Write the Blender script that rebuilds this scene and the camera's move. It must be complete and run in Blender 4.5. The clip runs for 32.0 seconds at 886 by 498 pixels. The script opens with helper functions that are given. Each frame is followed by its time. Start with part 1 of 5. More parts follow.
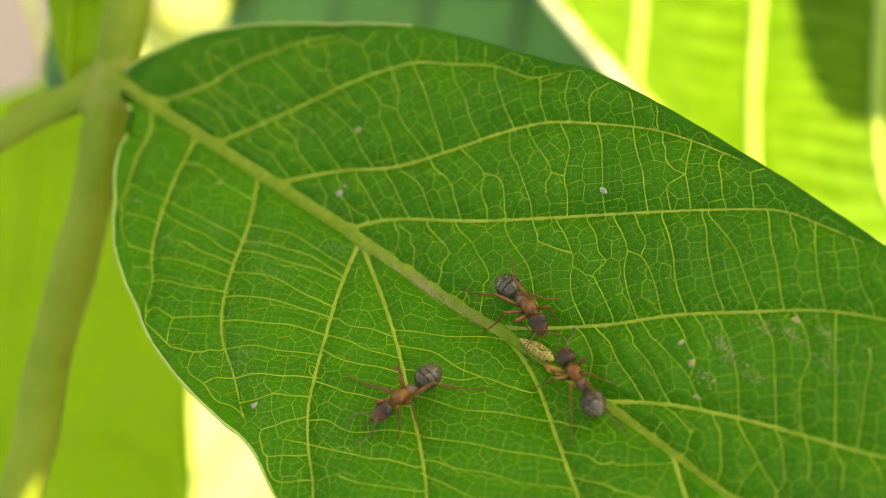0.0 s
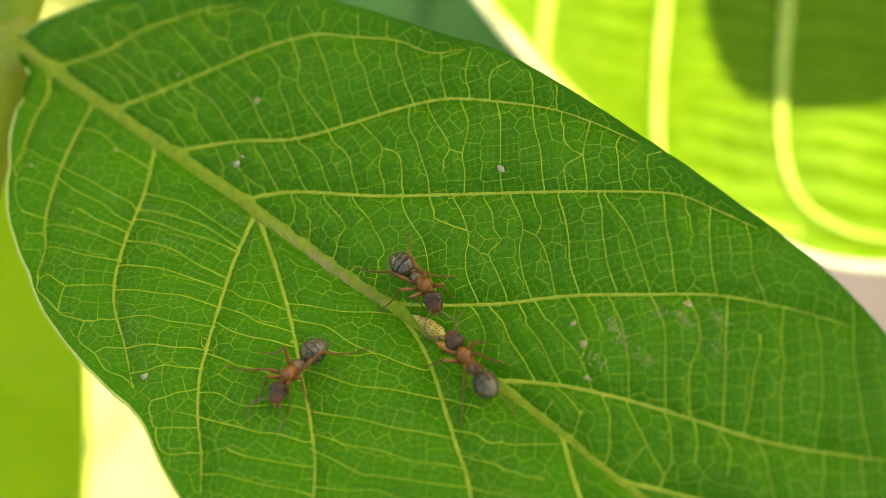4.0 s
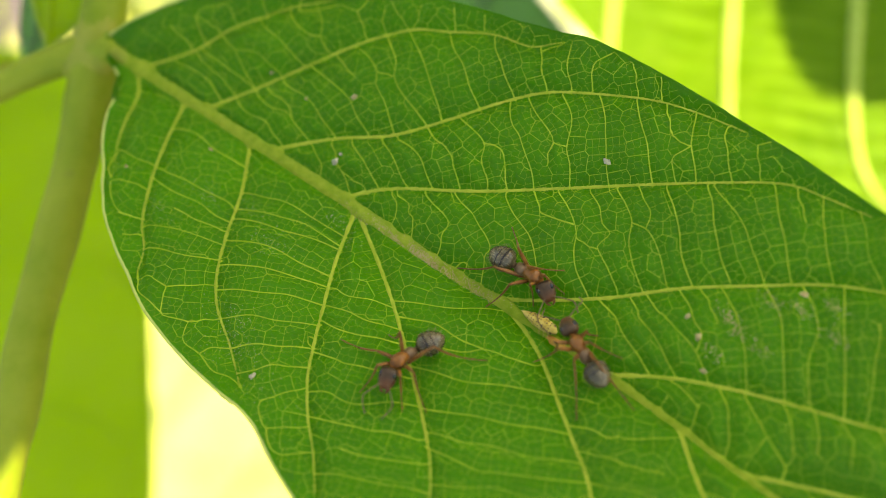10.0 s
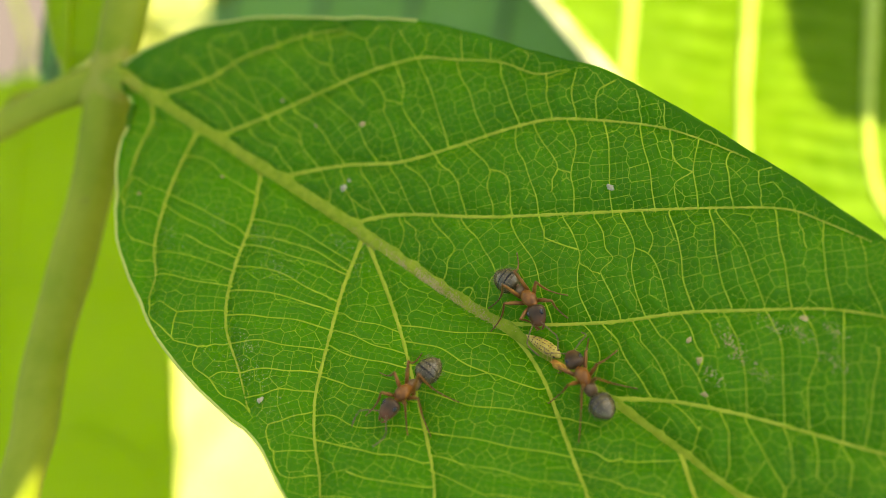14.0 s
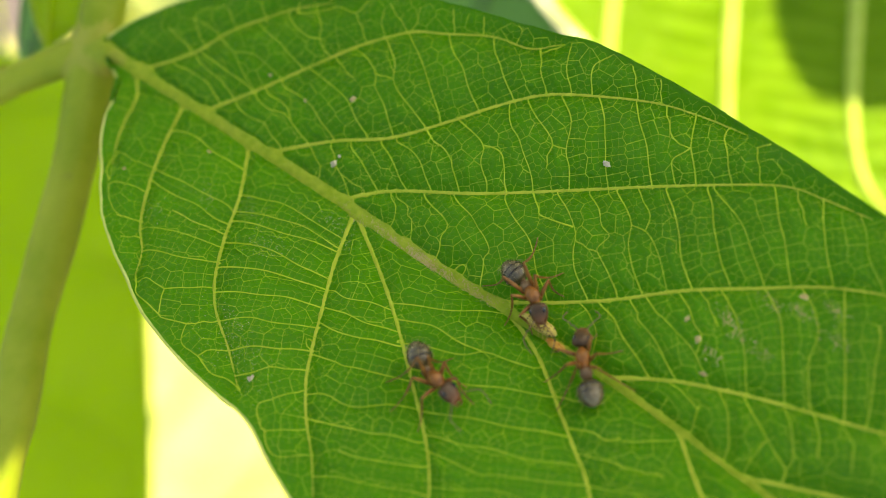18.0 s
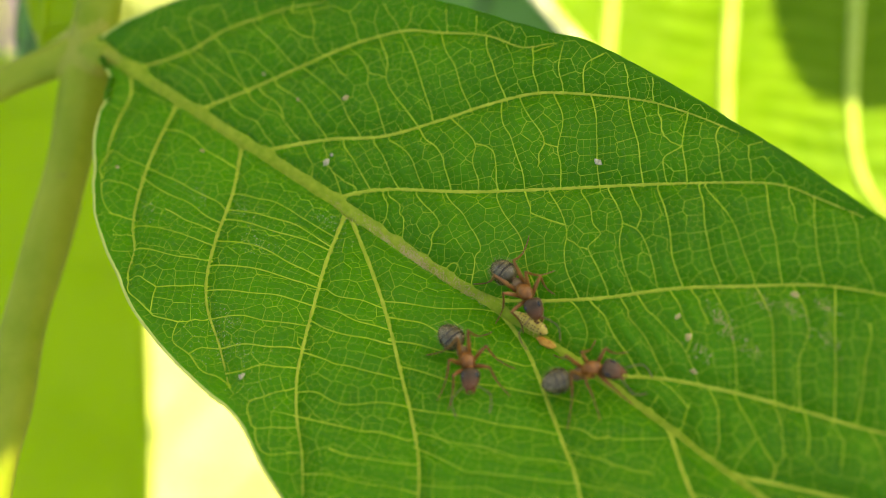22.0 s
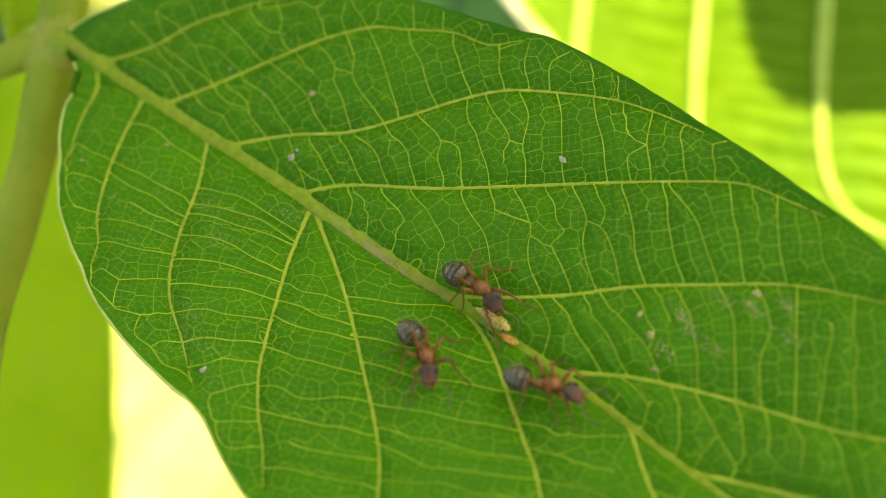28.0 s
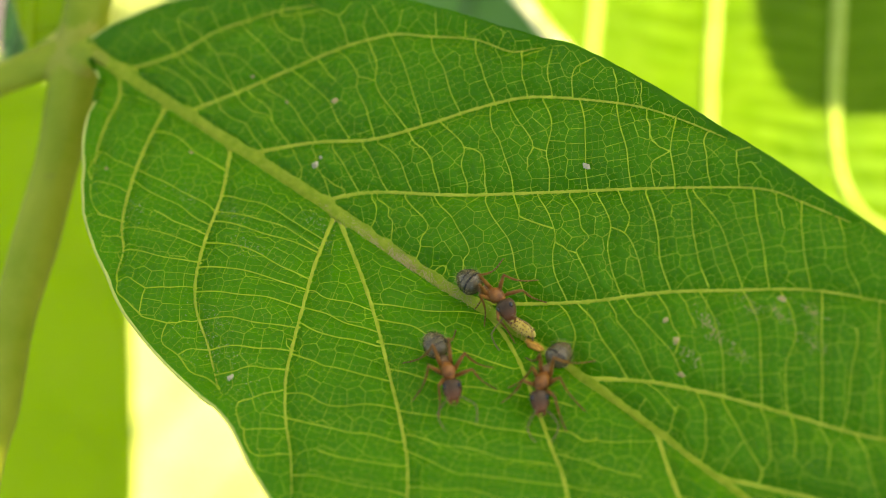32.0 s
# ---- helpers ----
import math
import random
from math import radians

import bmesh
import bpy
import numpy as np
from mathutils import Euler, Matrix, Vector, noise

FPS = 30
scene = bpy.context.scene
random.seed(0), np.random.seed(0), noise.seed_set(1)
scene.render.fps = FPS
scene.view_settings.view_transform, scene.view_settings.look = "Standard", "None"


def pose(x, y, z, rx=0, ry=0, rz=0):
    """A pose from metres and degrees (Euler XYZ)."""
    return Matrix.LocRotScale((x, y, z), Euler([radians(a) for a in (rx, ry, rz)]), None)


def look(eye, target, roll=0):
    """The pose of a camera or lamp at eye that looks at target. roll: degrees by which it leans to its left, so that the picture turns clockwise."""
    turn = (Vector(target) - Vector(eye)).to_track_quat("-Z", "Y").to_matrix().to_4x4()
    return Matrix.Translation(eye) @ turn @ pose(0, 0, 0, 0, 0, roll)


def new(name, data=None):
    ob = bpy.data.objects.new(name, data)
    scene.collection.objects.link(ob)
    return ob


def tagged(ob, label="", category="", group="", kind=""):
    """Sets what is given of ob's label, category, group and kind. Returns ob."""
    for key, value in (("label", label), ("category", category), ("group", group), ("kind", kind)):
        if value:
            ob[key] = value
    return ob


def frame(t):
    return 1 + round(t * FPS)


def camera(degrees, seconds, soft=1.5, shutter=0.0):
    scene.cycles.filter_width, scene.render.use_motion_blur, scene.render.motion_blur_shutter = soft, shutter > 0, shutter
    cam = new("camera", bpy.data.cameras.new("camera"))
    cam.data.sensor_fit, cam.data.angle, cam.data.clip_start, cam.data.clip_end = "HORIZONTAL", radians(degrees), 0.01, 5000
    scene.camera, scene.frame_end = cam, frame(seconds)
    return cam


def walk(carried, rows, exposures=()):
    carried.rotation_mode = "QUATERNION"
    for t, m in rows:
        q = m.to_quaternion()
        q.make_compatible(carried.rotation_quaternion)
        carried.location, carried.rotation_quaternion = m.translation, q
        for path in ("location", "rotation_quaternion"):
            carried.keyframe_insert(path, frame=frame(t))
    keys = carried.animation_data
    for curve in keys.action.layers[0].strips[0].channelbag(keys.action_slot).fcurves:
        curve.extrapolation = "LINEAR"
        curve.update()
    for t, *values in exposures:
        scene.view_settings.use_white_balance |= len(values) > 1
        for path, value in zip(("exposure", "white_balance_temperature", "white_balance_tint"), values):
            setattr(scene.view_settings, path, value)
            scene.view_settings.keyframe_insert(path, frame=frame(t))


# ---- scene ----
from mathutils import geometry

cam = camera(24, 32.0, soft=0.9)
cam.data.dof.use_dof = True
cam.data.dof.focus_distance = 0.1221
cam.data.dof.aperture_fstop = 22.0
walk(cam, [
    (0, pose(0.03608, -0.03846, 1.11436, 17.689, 17.490, -0.256)),
    (0.5, pose(0.03357, -0.03880, 1.11344, 17.831, 16.301, -0.116)),
    (1, pose(0.03804, -0.03884, 1.11310, 18.210, 18.267, 0.221)),
    (1.5, pose(0.03868, -0.03842, 1.11341, 17.721, 16.936, 0.234)),
    (2, pose(0.03875, -0.03802, 1.11426, 17.520, 16.662, 0.266)),
    (2.5, pose(0.04052, -0.03722, 1.11280, 17.240, 16.666, 0.745)),
    (3, pose(0.04042, -0.03724, 1.11361, 17.208, 16.699, 0.677)),
    (3.5, pose(0.03795, -0.03741, 1.11390, 16.912, 15.180, 0.496)),
    (5.5, pose(0.03672, -0.03706, 1.11430, 16.597, 14.652, 0.406)),
    (6, pose(0.03763, -0.03709, 1.11356, 16.770, 15.535, 0.530)),
    (6.5, pose(0.03874, -0.03774, 1.11228, 16.984, 15.490, 0.711)),
    (7, pose(0.03819, -0.03749, 1.11275, 16.921, 15.842, 0.575)),
    (7.5, pose(0.03522, -0.03724, 1.11379, 16.666, 14.809, 0.429)),
    (8, pose(0.03444, -0.03797, 1.11384, 17.034, 15.091, 0.166)),
    (8.5, pose(0.03215, -0.03846, 1.11374, 17.159, 14.715, -0.099)),
    (9, pose(0.03114, -0.03871, 1.11405, 17.443, 14.951, -0.129)),
    (9.5, pose(0.03150, -0.03901, 1.11351, 17.575, 15.533, -0.254)),
    (10, pose(0.02987, -0.03814, 1.11431, 16.933, 14.665, -0.482)),
    (10.5, pose(0.03165, -0.03827, 1.11422, 17.085, 15.108, -0.178)),
    (11, pose(0.03157, -0.03828, 1.11375, 17.071, 14.776, -0.098)),
    (11.5, pose(0.03030, -0.03821, 1.11405, 16.991, 14.529, -0.342)),
    (12, pose(0.03192, -0.03758, 1.11439, 16.884, 15.219, -0.107)),
    (12.5, pose(0.03126, -0.03835, 1.11327, 17.288, 15.645, -0.268)),
    (13, pose(0.03296, -0.03812, 1.11338, 17.299, 15.612, 0.155)),
    (13.5, pose(0.03273, -0.03823, 1.11529, 17.483, 15.947, -0.281)),
    (15.5, pose(0.03313, -0.03802, 1.11487, 17.379, 16.054, -0.161)),
    (16, pose(0.03129, -0.03881, 1.11374, 17.567, 15.164, -0.166)),
    (16.5, pose(0.03154, -0.03874, 1.11430, 17.602, 15.673, -0.349)),
    (17, pose(0.03280, -0.03825, 1.11413, 17.279, 15.381, -0.139)),
    (17.5, pose(0.03075, -0.03927, 1.11275, 17.719, 14.998, -0.198)),
    (18, pose(0.02969, -0.03844, 1.11393, 17.199, 14.588, -0.445)),
    (18.5, pose(0.03209, -0.03893, 1.11391, 17.530, 15.106, -0.187)),
    (19, pose(0.03178, -0.03834, 1.11386, 17.126, 14.666, -0.206)),
    (19.5, pose(0.03171, -0.03799, 1.11458, 16.939, 14.516, -0.207)),
    (20, pose(0.03186, -0.03848, 1.11411, 17.271, 14.913, -0.357)),
    (20.5, pose(0.03064, -0.03783, 1.11482, 16.905, 14.419, -0.354)),
    (21, pose(0.03070, -0.03817, 1.11408, 17.244, 15.366, -0.361)),
    (21.5, pose(0.02995, -0.03865, 1.11326, 17.227, 14.937, -0.620)),
    (22, pose(0.03107, -0.03897, 1.11336, 17.445, 15.031, -0.305)),
    (22.5, pose(0.03142, -0.03952, 1.11182, 17.799, 15.436, -0.246)),
    (23, pose(0.03374, -0.03900, 1.11145, 17.546, 15.745, 0.032)),
    (23.5, pose(0.03183, -0.03900, 1.11267, 17.417, 14.946, -0.207)),
    (24, pose(0.03331, -0.03966, 1.11086, 17.730, 15.097, 0.093)),
    (24.5, pose(0.03401, -0.03802, 1.11243, 16.983, 14.969, 0.163)),
    (25, pose(0.03350, -0.03830, 1.11299, 16.948, 14.252, 0.134)),
    (25.5, pose(0.03405, -0.03806, 1.11323, 16.929, 14.797, 0.039)),
    (27.5, pose(0.03161, -0.04074, 1.11172, 18.329, 14.136, 0.284)),
    (28, pose(0.03179, -0.03985, 1.11285, 17.889, 14.258, 0.137)),
    (28.5, pose(0.03310, -0.03928, 1.11266, 17.660, 14.706, 0.288)),
    (29, pose(0.03121, -0.03928, 1.11390, 17.663, 14.520, -0.131)),
    (29.5, pose(0.03225, -0.04006, 1.11272, 17.935, 14.523, 0.093)),
    (30, pose(0.03319, -0.03787, 1.11366, 16.711, 14.570, 0.003)),
    (30.5, pose(0.03356, -0.03868, 1.11260, 17.196, 14.474, 0.311)),
    (31, pose(0.03218, -0.03973, 1.11325, 17.795, 14.443, 0.032)),
    (31.5, pose(0.03235, -0.03973, 1.11288, 17.941, 14.784, 0.258)),
    (32, pose(0.03023, -0.03932, 1.11401, 17.644, 14.199, -0.221)),
], exposures=[(0.0, 1.93, 10600, 7), (32.0, 1.93, 10600, 7)])

# ---- daylight ----
MM = 0.001
LEAF_Z = 1.0
SUN_AZ, SUN_EL = radians(45), radians(50)   # azimuth counted from +x towards +y
SUN_DIR = Vector((math.cos(SUN_EL) * math.cos(SUN_AZ), math.cos(SUN_EL) * math.sin(SUN_AZ), math.sin(SUN_EL)))

world = bpy.data.worlds.new("world")
scene.world = world
world.use_nodes = True
wn = world.node_tree
sky = wn.nodes.new("ShaderNodeTexSky")
sky.sky_type = 'NISHITA'
sky.sun_disc = False
sky.sun_elevation = SUN_EL
sky.sun_rotation = radians(90) - SUN_AZ
wn.links.new(sky.outputs[0], wn.nodes["Background"].inputs[0])
wn.nodes["Background"].inputs[1].default_value = 0.15

sun = new("sun", bpy.data.lights.new("sun", 'SUN'))
sun.data.energy = 4.3
sun.data.angle = radians(0.5)
sun.data.color = (1.0, 0.95, 0.86)
sun.matrix_world = look(SUN_DIR * 5, (0, 0, 0))


# ---- materials ----
def material(name):
    m = bpy.data.materials.new(name)
    m.use_nodes = True
    t = m.node_tree
    return m, t.nodes, t.links, t.nodes["Principled BSDF"]


def node(nodes, kind, **values):
    n = nodes.new(kind)
    for key, value in values.items():
        n.inputs[key].default_value = value
    return n


def ramp(nodes, links, source, low, high, c0, c1):
    r = nodes.new("ShaderNodeValToRGB")
    r.color_ramp.elements[0].position, r.color_ramp.elements[1].position = low, high
    r.color_ramp.elements[0].color, r.color_ramp.elements[1].color = (*c0, 1), (*c1, 1)
    links.new(source, r.inputs[0])
    return r


def mixed(nodes, links, fac, a, b):
    m = nodes.new("ShaderNodeMix")
    m.data_type = 'RGBA'
    for value, slot in ((fac, m.inputs[0]), (a, m.inputs[6]), (b, m.inputs[7])):
        if hasattr(value, "links"):
            links.new(value, slot)
        elif isinstance(value, tuple):
            slot.default_value = (*value, 1)
        else:
            slot.default_value = value
    return m.outputs[2]


def leaf_material(name, dark, light, vein, glow, through_part, cell=950, rough=0.42, net=0.5, spec=0.3):
    """Leaf skin: mottled green, a fine net of veinlets in two sizes, light passing through."""
    m, n, l, b = material(name)
    co = n.new("ShaderNodeTexCoord")
    big = node(n, "ShaderNodeTexNoise", Scale=120.0, Detail=4.0, Roughness=0.6)
    l.new(co.outputs["Object"], big.inputs["Vector"])
    base = ramp(n, l, big.outputs[0], 0.3, 0.72, dark, light).outputs[0]
    warp = node(n, "ShaderNodeTexNoise", Scale=700.0, Detail=2.0)
    l.new(co.outputs["Object"], warp.inputs["Vector"])
    shift = n.new("ShaderNodeVectorMath")
    shift.operation = 'MULTIPLY_ADD'
    shift.inputs[1].default_value = (0.0007, 0.0007, 0.0007)
    l.new(warp.outputs[1], shift.inputs[0])
    l.new(co.outputs["Object"], shift.inputs[2])
    nets = []
    for scale, width in ((cell, 0.09), (cell * 2.1, 0.11)):
        v = n.new("ShaderNodeTexVoronoi")
        v.feature = 'DISTANCE_TO_EDGE'
        v.inputs["Scale"].default_value = scale
        l.new(shift.outputs[0], v.inputs["Vector"])
        r = ramp(n, l, v.outputs["Distance"], 0.0, width, (1, 1, 1), (0, 0, 0))
        nets.append((v, r))
    add = n.new("ShaderNodeMath")
    add.operation = 'MULTIPLY_ADD'
    add.inputs[1].default_value = 0.55
    add.use_clamp = True
    l.new(nets[1][1].outputs[0], add.inputs[0])
    l.new(nets[0][1].outputs[0], add.inputs[2])
    amount = n.new("ShaderNodeMath")
    amount.operation = 'MULTIPLY'
    amount.inputs[1].default_value = net
    l.new(add.outputs[0], amount.inputs[0])
    colour = mixed(n, l, amount.outputs[0], base, vein)
    l.new(colour, b.inputs["Base Color"])
    b.inputs["Roughness"].default_value = rough
    b.inputs["Specular IOR Level"].default_value = spec
    fine = node(n, "ShaderNodeTexNoise", Scale=6000.0, Detail=3.0)
    l.new(co.outputs["Object"], fine.inputs["Vector"])
    height = n.new("ShaderNodeMath")
    height.operation = 'MULTIPLY_ADD'
    height.inputs[1].default_value = -0.8
    l.new(add.outputs[0], height.inputs[0])
    l.new(fine.outputs[0], height.inputs[2])
    bump = node(n, "ShaderNodeBump", Strength=0.4, Distance=0.0002)
    l.new(height.outputs[0], bump.inputs["Height"])
    l.new(bump.outputs[0], b.inputs["Normal"])
    tr = n.new("ShaderNodeBsdfTranslucent")
    tint = mixed(n, l, amount.outputs[0], glow, vein)
    l.new(tint, tr.inputs[0])
    mix = n.new("ShaderNodeMixShader")
    mix.inputs[0].default_value = through_part
    l.new(b.outputs[0], mix.inputs[1])
    l.new(tr.outputs[0], mix.inputs[2])
    l.new(mix.outputs[0], n["Material Output"].inputs[0])
    return m


def tissue_material(name, a, b2, rough=0.5, scale=400.0, through_part=0.25, bump_size=0.0001, spots=None, spec=0.2):
    """Stalks and veins: fibrous, slightly hairy plant tissue."""
    m, n, l, b = material(name)
    co = n.new("ShaderNodeTexCoord")
    noise_big = node(n, "ShaderNodeTexNoise", Scale=scale, Detail=5.0, Roughness=0.65)
    l.new(co.outputs["Object"], noise_big.inputs["Vector"])
    colour = ramp(n, l, noise_big.outputs[0], 0.3, 0.7, a, b2).outputs[0]
    if spots:
        s = node(n, "ShaderNodeTexNoise", Scale=scale * 0.9, Detail=2.0)
        l.new(co.outputs["Object"], s.inputs["Vector"])
        mask = ramp(n, l, s.outputs[0], 0.66, 0.72, (0, 0, 0), (1, 1, 1)).outputs[0]
        colour = mixed(n, l, mask, colour, spots)
    l.new(colour, b.inputs["Base Color"])
    b.inputs["Roughness"].default_value = rough
    b.inputs["Specular IOR Level"].default_value = spec
    fine = node(n, "ShaderNodeTexNoise", Scale=scale * 18, Detail=3.0)
    l.new(co.outputs["Object"], fine.inputs["Vector"])
    bump = node(n, "ShaderNodeBump", Strength=0.5, Distance=bump_size)
    l.new(fine.outputs[0], bump.inputs["Height"])
    l.new(bump.outputs[0], b.inputs["Normal"])
    if through_part:
        tr = n.new("ShaderNodeBsdfTranslucent")
        l.new(colour, tr.inputs[0])
        mix = n.new("ShaderNodeMixShader")
        mix.inputs[0].default_value = through_part
        l.new(b.outputs[0], mix.inputs[1])
        l.new(tr.outputs[0], mix.inputs[2])
        l.new(mix.outputs[0], n["Material Output"].inputs[0])
    return m


def cuticle_material(name, a, b2, rough=0.35, sheen=0.0, scale=1500.0, coat=0.0, spec=0.25, front=None):
    """Insect skin: mottled brown, faint hair sheen, finely pitted."""
    m, n, l, b = material(name)
    co = n.new("ShaderNodeTexCoord")
    mott = node(n, "ShaderNodeTexNoise", Scale=scale, Detail=4.0, Roughness=0.6)
    l.new(co.outputs["Object"], mott.inputs["Vector"])
    colour = ramp(n, l, mott.outputs[0], 0.32, 0.68, a, b2).outputs[0]
    if front:
        split = n.new("ShaderNodeSeparateXYZ")
        l.new(co.outputs["Object"], split.inputs[0])
        span = n.new("ShaderNodeMapRange")
        span.inputs[1].default_value, span.inputs[2].default_value = 0.0006, 0.00125
        l.new(split.outputs[0], span.inputs[0])
        colour = mixed(n, l, span.outputs[0], colour, front)
    l.new(colour, b.inputs["Base Color"])
    b.inputs["Specular IOR Level"].default_value = spec
    b.inputs["Roughness"].default_value = rough
    b.inputs["Sheen Weight"].default_value = sheen
    b.inputs["Sheen Roughness"].default_value = 0.4
    b.inputs["Coat Weight"].default_value = coat
    fine = node(n, "ShaderNodeTexNoise", Scale=scale * 9, Detail=2.0)
    l.new(co.outputs["Object"], fine.inputs["Vector"])
    bump = node(n, "ShaderNodeBump", Strength=0.4, Distance=0.00003)
    l.new(fine.outputs[0], bump.inputs["Height"])
    l.new(bump.outputs[0], b.inputs["Normal"])
    return m


MAT_LEAF = leaf_material("leaf_green", (0.014, 0.122, 0.0003), (0.040, 0.212, 0.0007), (0.10, 0.30, 0.005), (0.11, 0.54, 0.002), 0.4, cell=4200, net=0.3, rough=0.38, spec=0.21)
MAT_VEIN = tissue_material("vein_yellow_green", (0.26, 0.38, 0.022), (0.43, 0.51, 0.055), scale=1100.0, through_part=0.2)
MAT_VEINLET = tissue_material("veinlet_green", (0.20, 0.41, 0.013), (0.33, 0.51, 0.031), scale=700.0, through_part=0.25)
MAT_NETVEIN = tissue_material("net_vein_green", (0.145, 0.365, 0.009), (0.265, 0.46, 0.022), scale=700.0, through_part=0.25)
MAT_CROSSVEIN = tissue_material("cross_vein_green", (0.27, 0.46, 0.016), (0.41, 0.56, 0.040), scale=700.0, through_part=0.25)
MAT_MIDRIB = tissue_material("midrib_green", (0.17, 0.30, 0.010), (0.32, 0.41, 0.034), scale=1500.0, through_part=0.15, bump_size=0.0003)
MAT_STALK = tissue_material("stalk_olive", (0.20, 0.30, 0.018), (0.32, 0.385, 0.04), scale=160.0, through_part=0.3, spots=(0.20, 0.16, 0.06))
MAT_JOINT = tissue_material("joint_olive_brown", (0.23, 0.31, 0.026), (0.35, 0.37, 0.06), scale=260.0, through_part=0.3, spots=(0.30, 0.22, 0.06))
MAT_MARGIN = tissue_material("leaf_margin_pale", (0.40, 0.50, 0.10), (0.52, 0.58, 0.17), scale=300.0, through_part=0.3)
# White sun glint along a leaf's rim is put into the colour.
MAT_SUNRIM = tissue_material("leaf_rim_sun_glint", (0.66, 0.66, 0.45), (0.8, 0.78, 0.6), scale=300.0, through_part=0.3)
# Lit copies of leaf and vein green: sunlight is put into the colours.
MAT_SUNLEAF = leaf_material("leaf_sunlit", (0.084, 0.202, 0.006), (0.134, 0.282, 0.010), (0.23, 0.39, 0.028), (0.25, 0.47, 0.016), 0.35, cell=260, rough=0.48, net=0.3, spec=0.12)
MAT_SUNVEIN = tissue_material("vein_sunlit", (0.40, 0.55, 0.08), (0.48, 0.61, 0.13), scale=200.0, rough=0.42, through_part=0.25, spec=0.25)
# Blown-out sunlight on a leaf is put into this pale yellow.
MAT_BLOWNLEAF = leaf_material("leaf_sun_blown", (0.66, 0.70, 0.15), (0.76, 0.78, 0.23), (0.66, 0.70, 0.2), (0.55, 0.6, 0.05), 0.15, cell=200, rough=0.5, net=0.2)
# Bluish sky sheen on a shaded leaf is put into the colour.
MAT_SHADELEAF = leaf_material("leaf_sky_sheen", (0.12, 0.32, 0.06), (0.17, 0.40, 0.09), (0.18, 0.40, 0.10), (0.12, 0.38, 0.04), 0.25, cell=300, rough=0.32, net=0.3)
# Yellow-green glow of light through the blade is put into the colour.
MAT_GLOWLEAF = leaf_material("leaf_glow", (0.24, 0.43, 0.006), (0.30, 0.49, 0.010), (0.38, 0.52, 0.04), (0.55, 0.76, 0.012), 0.5, cell=260, rough=0.5, net=0.25)
# Shade and sky tint are put into this vein colour.
MAT_SHADEVEIN = tissue_material("vein_sky_sheen", (0.06, 0.16, 0.05), (0.09, 0.2, 0.07), scale=300.0, through_part=0.15)
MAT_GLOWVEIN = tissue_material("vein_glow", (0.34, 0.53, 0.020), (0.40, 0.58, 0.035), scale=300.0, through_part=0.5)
# Veins with the same blown-out sunlight in their colour.
MAT_BLOWNVEIN = tissue_material("vein_sun_blown", (0.6, 0.65, 0.16), (0.68, 0.70, 0.25), scale=300.0, through_part=0.3)
MAT_SCURF = tissue_material("scurf_beige", (0.32, 0.26, 0.09), (0.47, 0.39, 0.19), scale=2500.0, rough=0.9, through_part=0)
MAT_DUST = tissue_material("dust_pale", (0.32, 0.33, 0.14), (0.46, 0.45, 0.26), scale=2500.0, rough=0.95, through_part=0)
MAT_WHITE = tissue_material("speck_white", (0.36, 0.33, 0.20), (0.56, 0.52, 0.36), scale=3000.0, rough=0.9, through_part=0)
MAT_HEAD = cuticle_material("head_brown", (0.028, 0.016, 0.007), (0.080, 0.042, 0.018), rough=0.4, sheen=0.0, coat=0.04, front=(0.13, 0.042, 0.014))
MAT_THORAX = cuticle_material("thorax_red_brown", (0.095, 0.034, 0.007), (0.29, 0.105, 0.020), rough=0.34, coat=0.08, scale=2400.0)
MAT_PROPODEUM = cuticle_material("propodeum_brown", (0.085, 0.048, 0.022), (0.185, 0.110, 0.055), rough=0.4)
MAT_GASTER = cuticle_material("gaster_grey_brown", (0.042, 0.032, 0.013), (0.115, 0.092, 0.045), rough=0.27, coat=0.18, spec=0.45)
MAT_BAND = cuticle_material("gaster_band_black", (0.006, 0.005, 0.004), (0.016, 0.012, 0.009), rough=0.3)
MAT_LEG = cuticle_material("leg_brown", (0.105, 0.040, 0.009), (0.23, 0.095, 0.022), rough=0.38)
MAT_HAIR = cuticle_material("hair_golden", (0.28, 0.20, 0.09), (0.4, 0.3, 0.15), rough=0.5)
MAT_EYE = cuticle_material("eye_black", (0.006, 0.006, 0.008), (0.015, 0.015, 0.018), rough=0.15, coat=0.5)
MAT_NYMPH = cuticle_material("nymph_yellow", (0.36, 0.25, 0.04), (0.53, 0.41, 0.10), rough=0.45, scale=2200.0)
MAT_DOT = cuticle_material("nymph_dot_brown", (0.06, 0.035, 0.015), (0.12, 0.07, 0.03), rough=0.5)
MAT_ORANGE = cuticle_material("scale_orange", (0.42, 0.17, 0.025), (0.62, 0.34, 0.06), rough=0.6, scale=2500.0)


def ground_material():
    m, n, l, b = material("ground_grey")
    co = n.new("ShaderNodeTexCoord")
    a = node(n, "ShaderNodeTexNoise", Scale=3.0, Detail=8.0, Roughness=0.7)
    l.new(co.outputs["Object"], a.inputs["Vector"])
    l.new(ramp(n, l, a.outputs[0], 0.3, 0.7, (0.075, 0.064, 0.066), (0.105, 0.092, 0.094)).outputs[0], b.inputs["Base Color"])
    b.inputs["Roughness"].default_value = 0.95
    bump = node(n, "ShaderNodeBump", Strength=0.6, Distance=0.01)
    l.new(a.outputs[0], bump.inputs["Height"])
    l.new(bump.outputs[0], b.inputs["Normal"])
    return m


MAT_GROUND = ground_material()


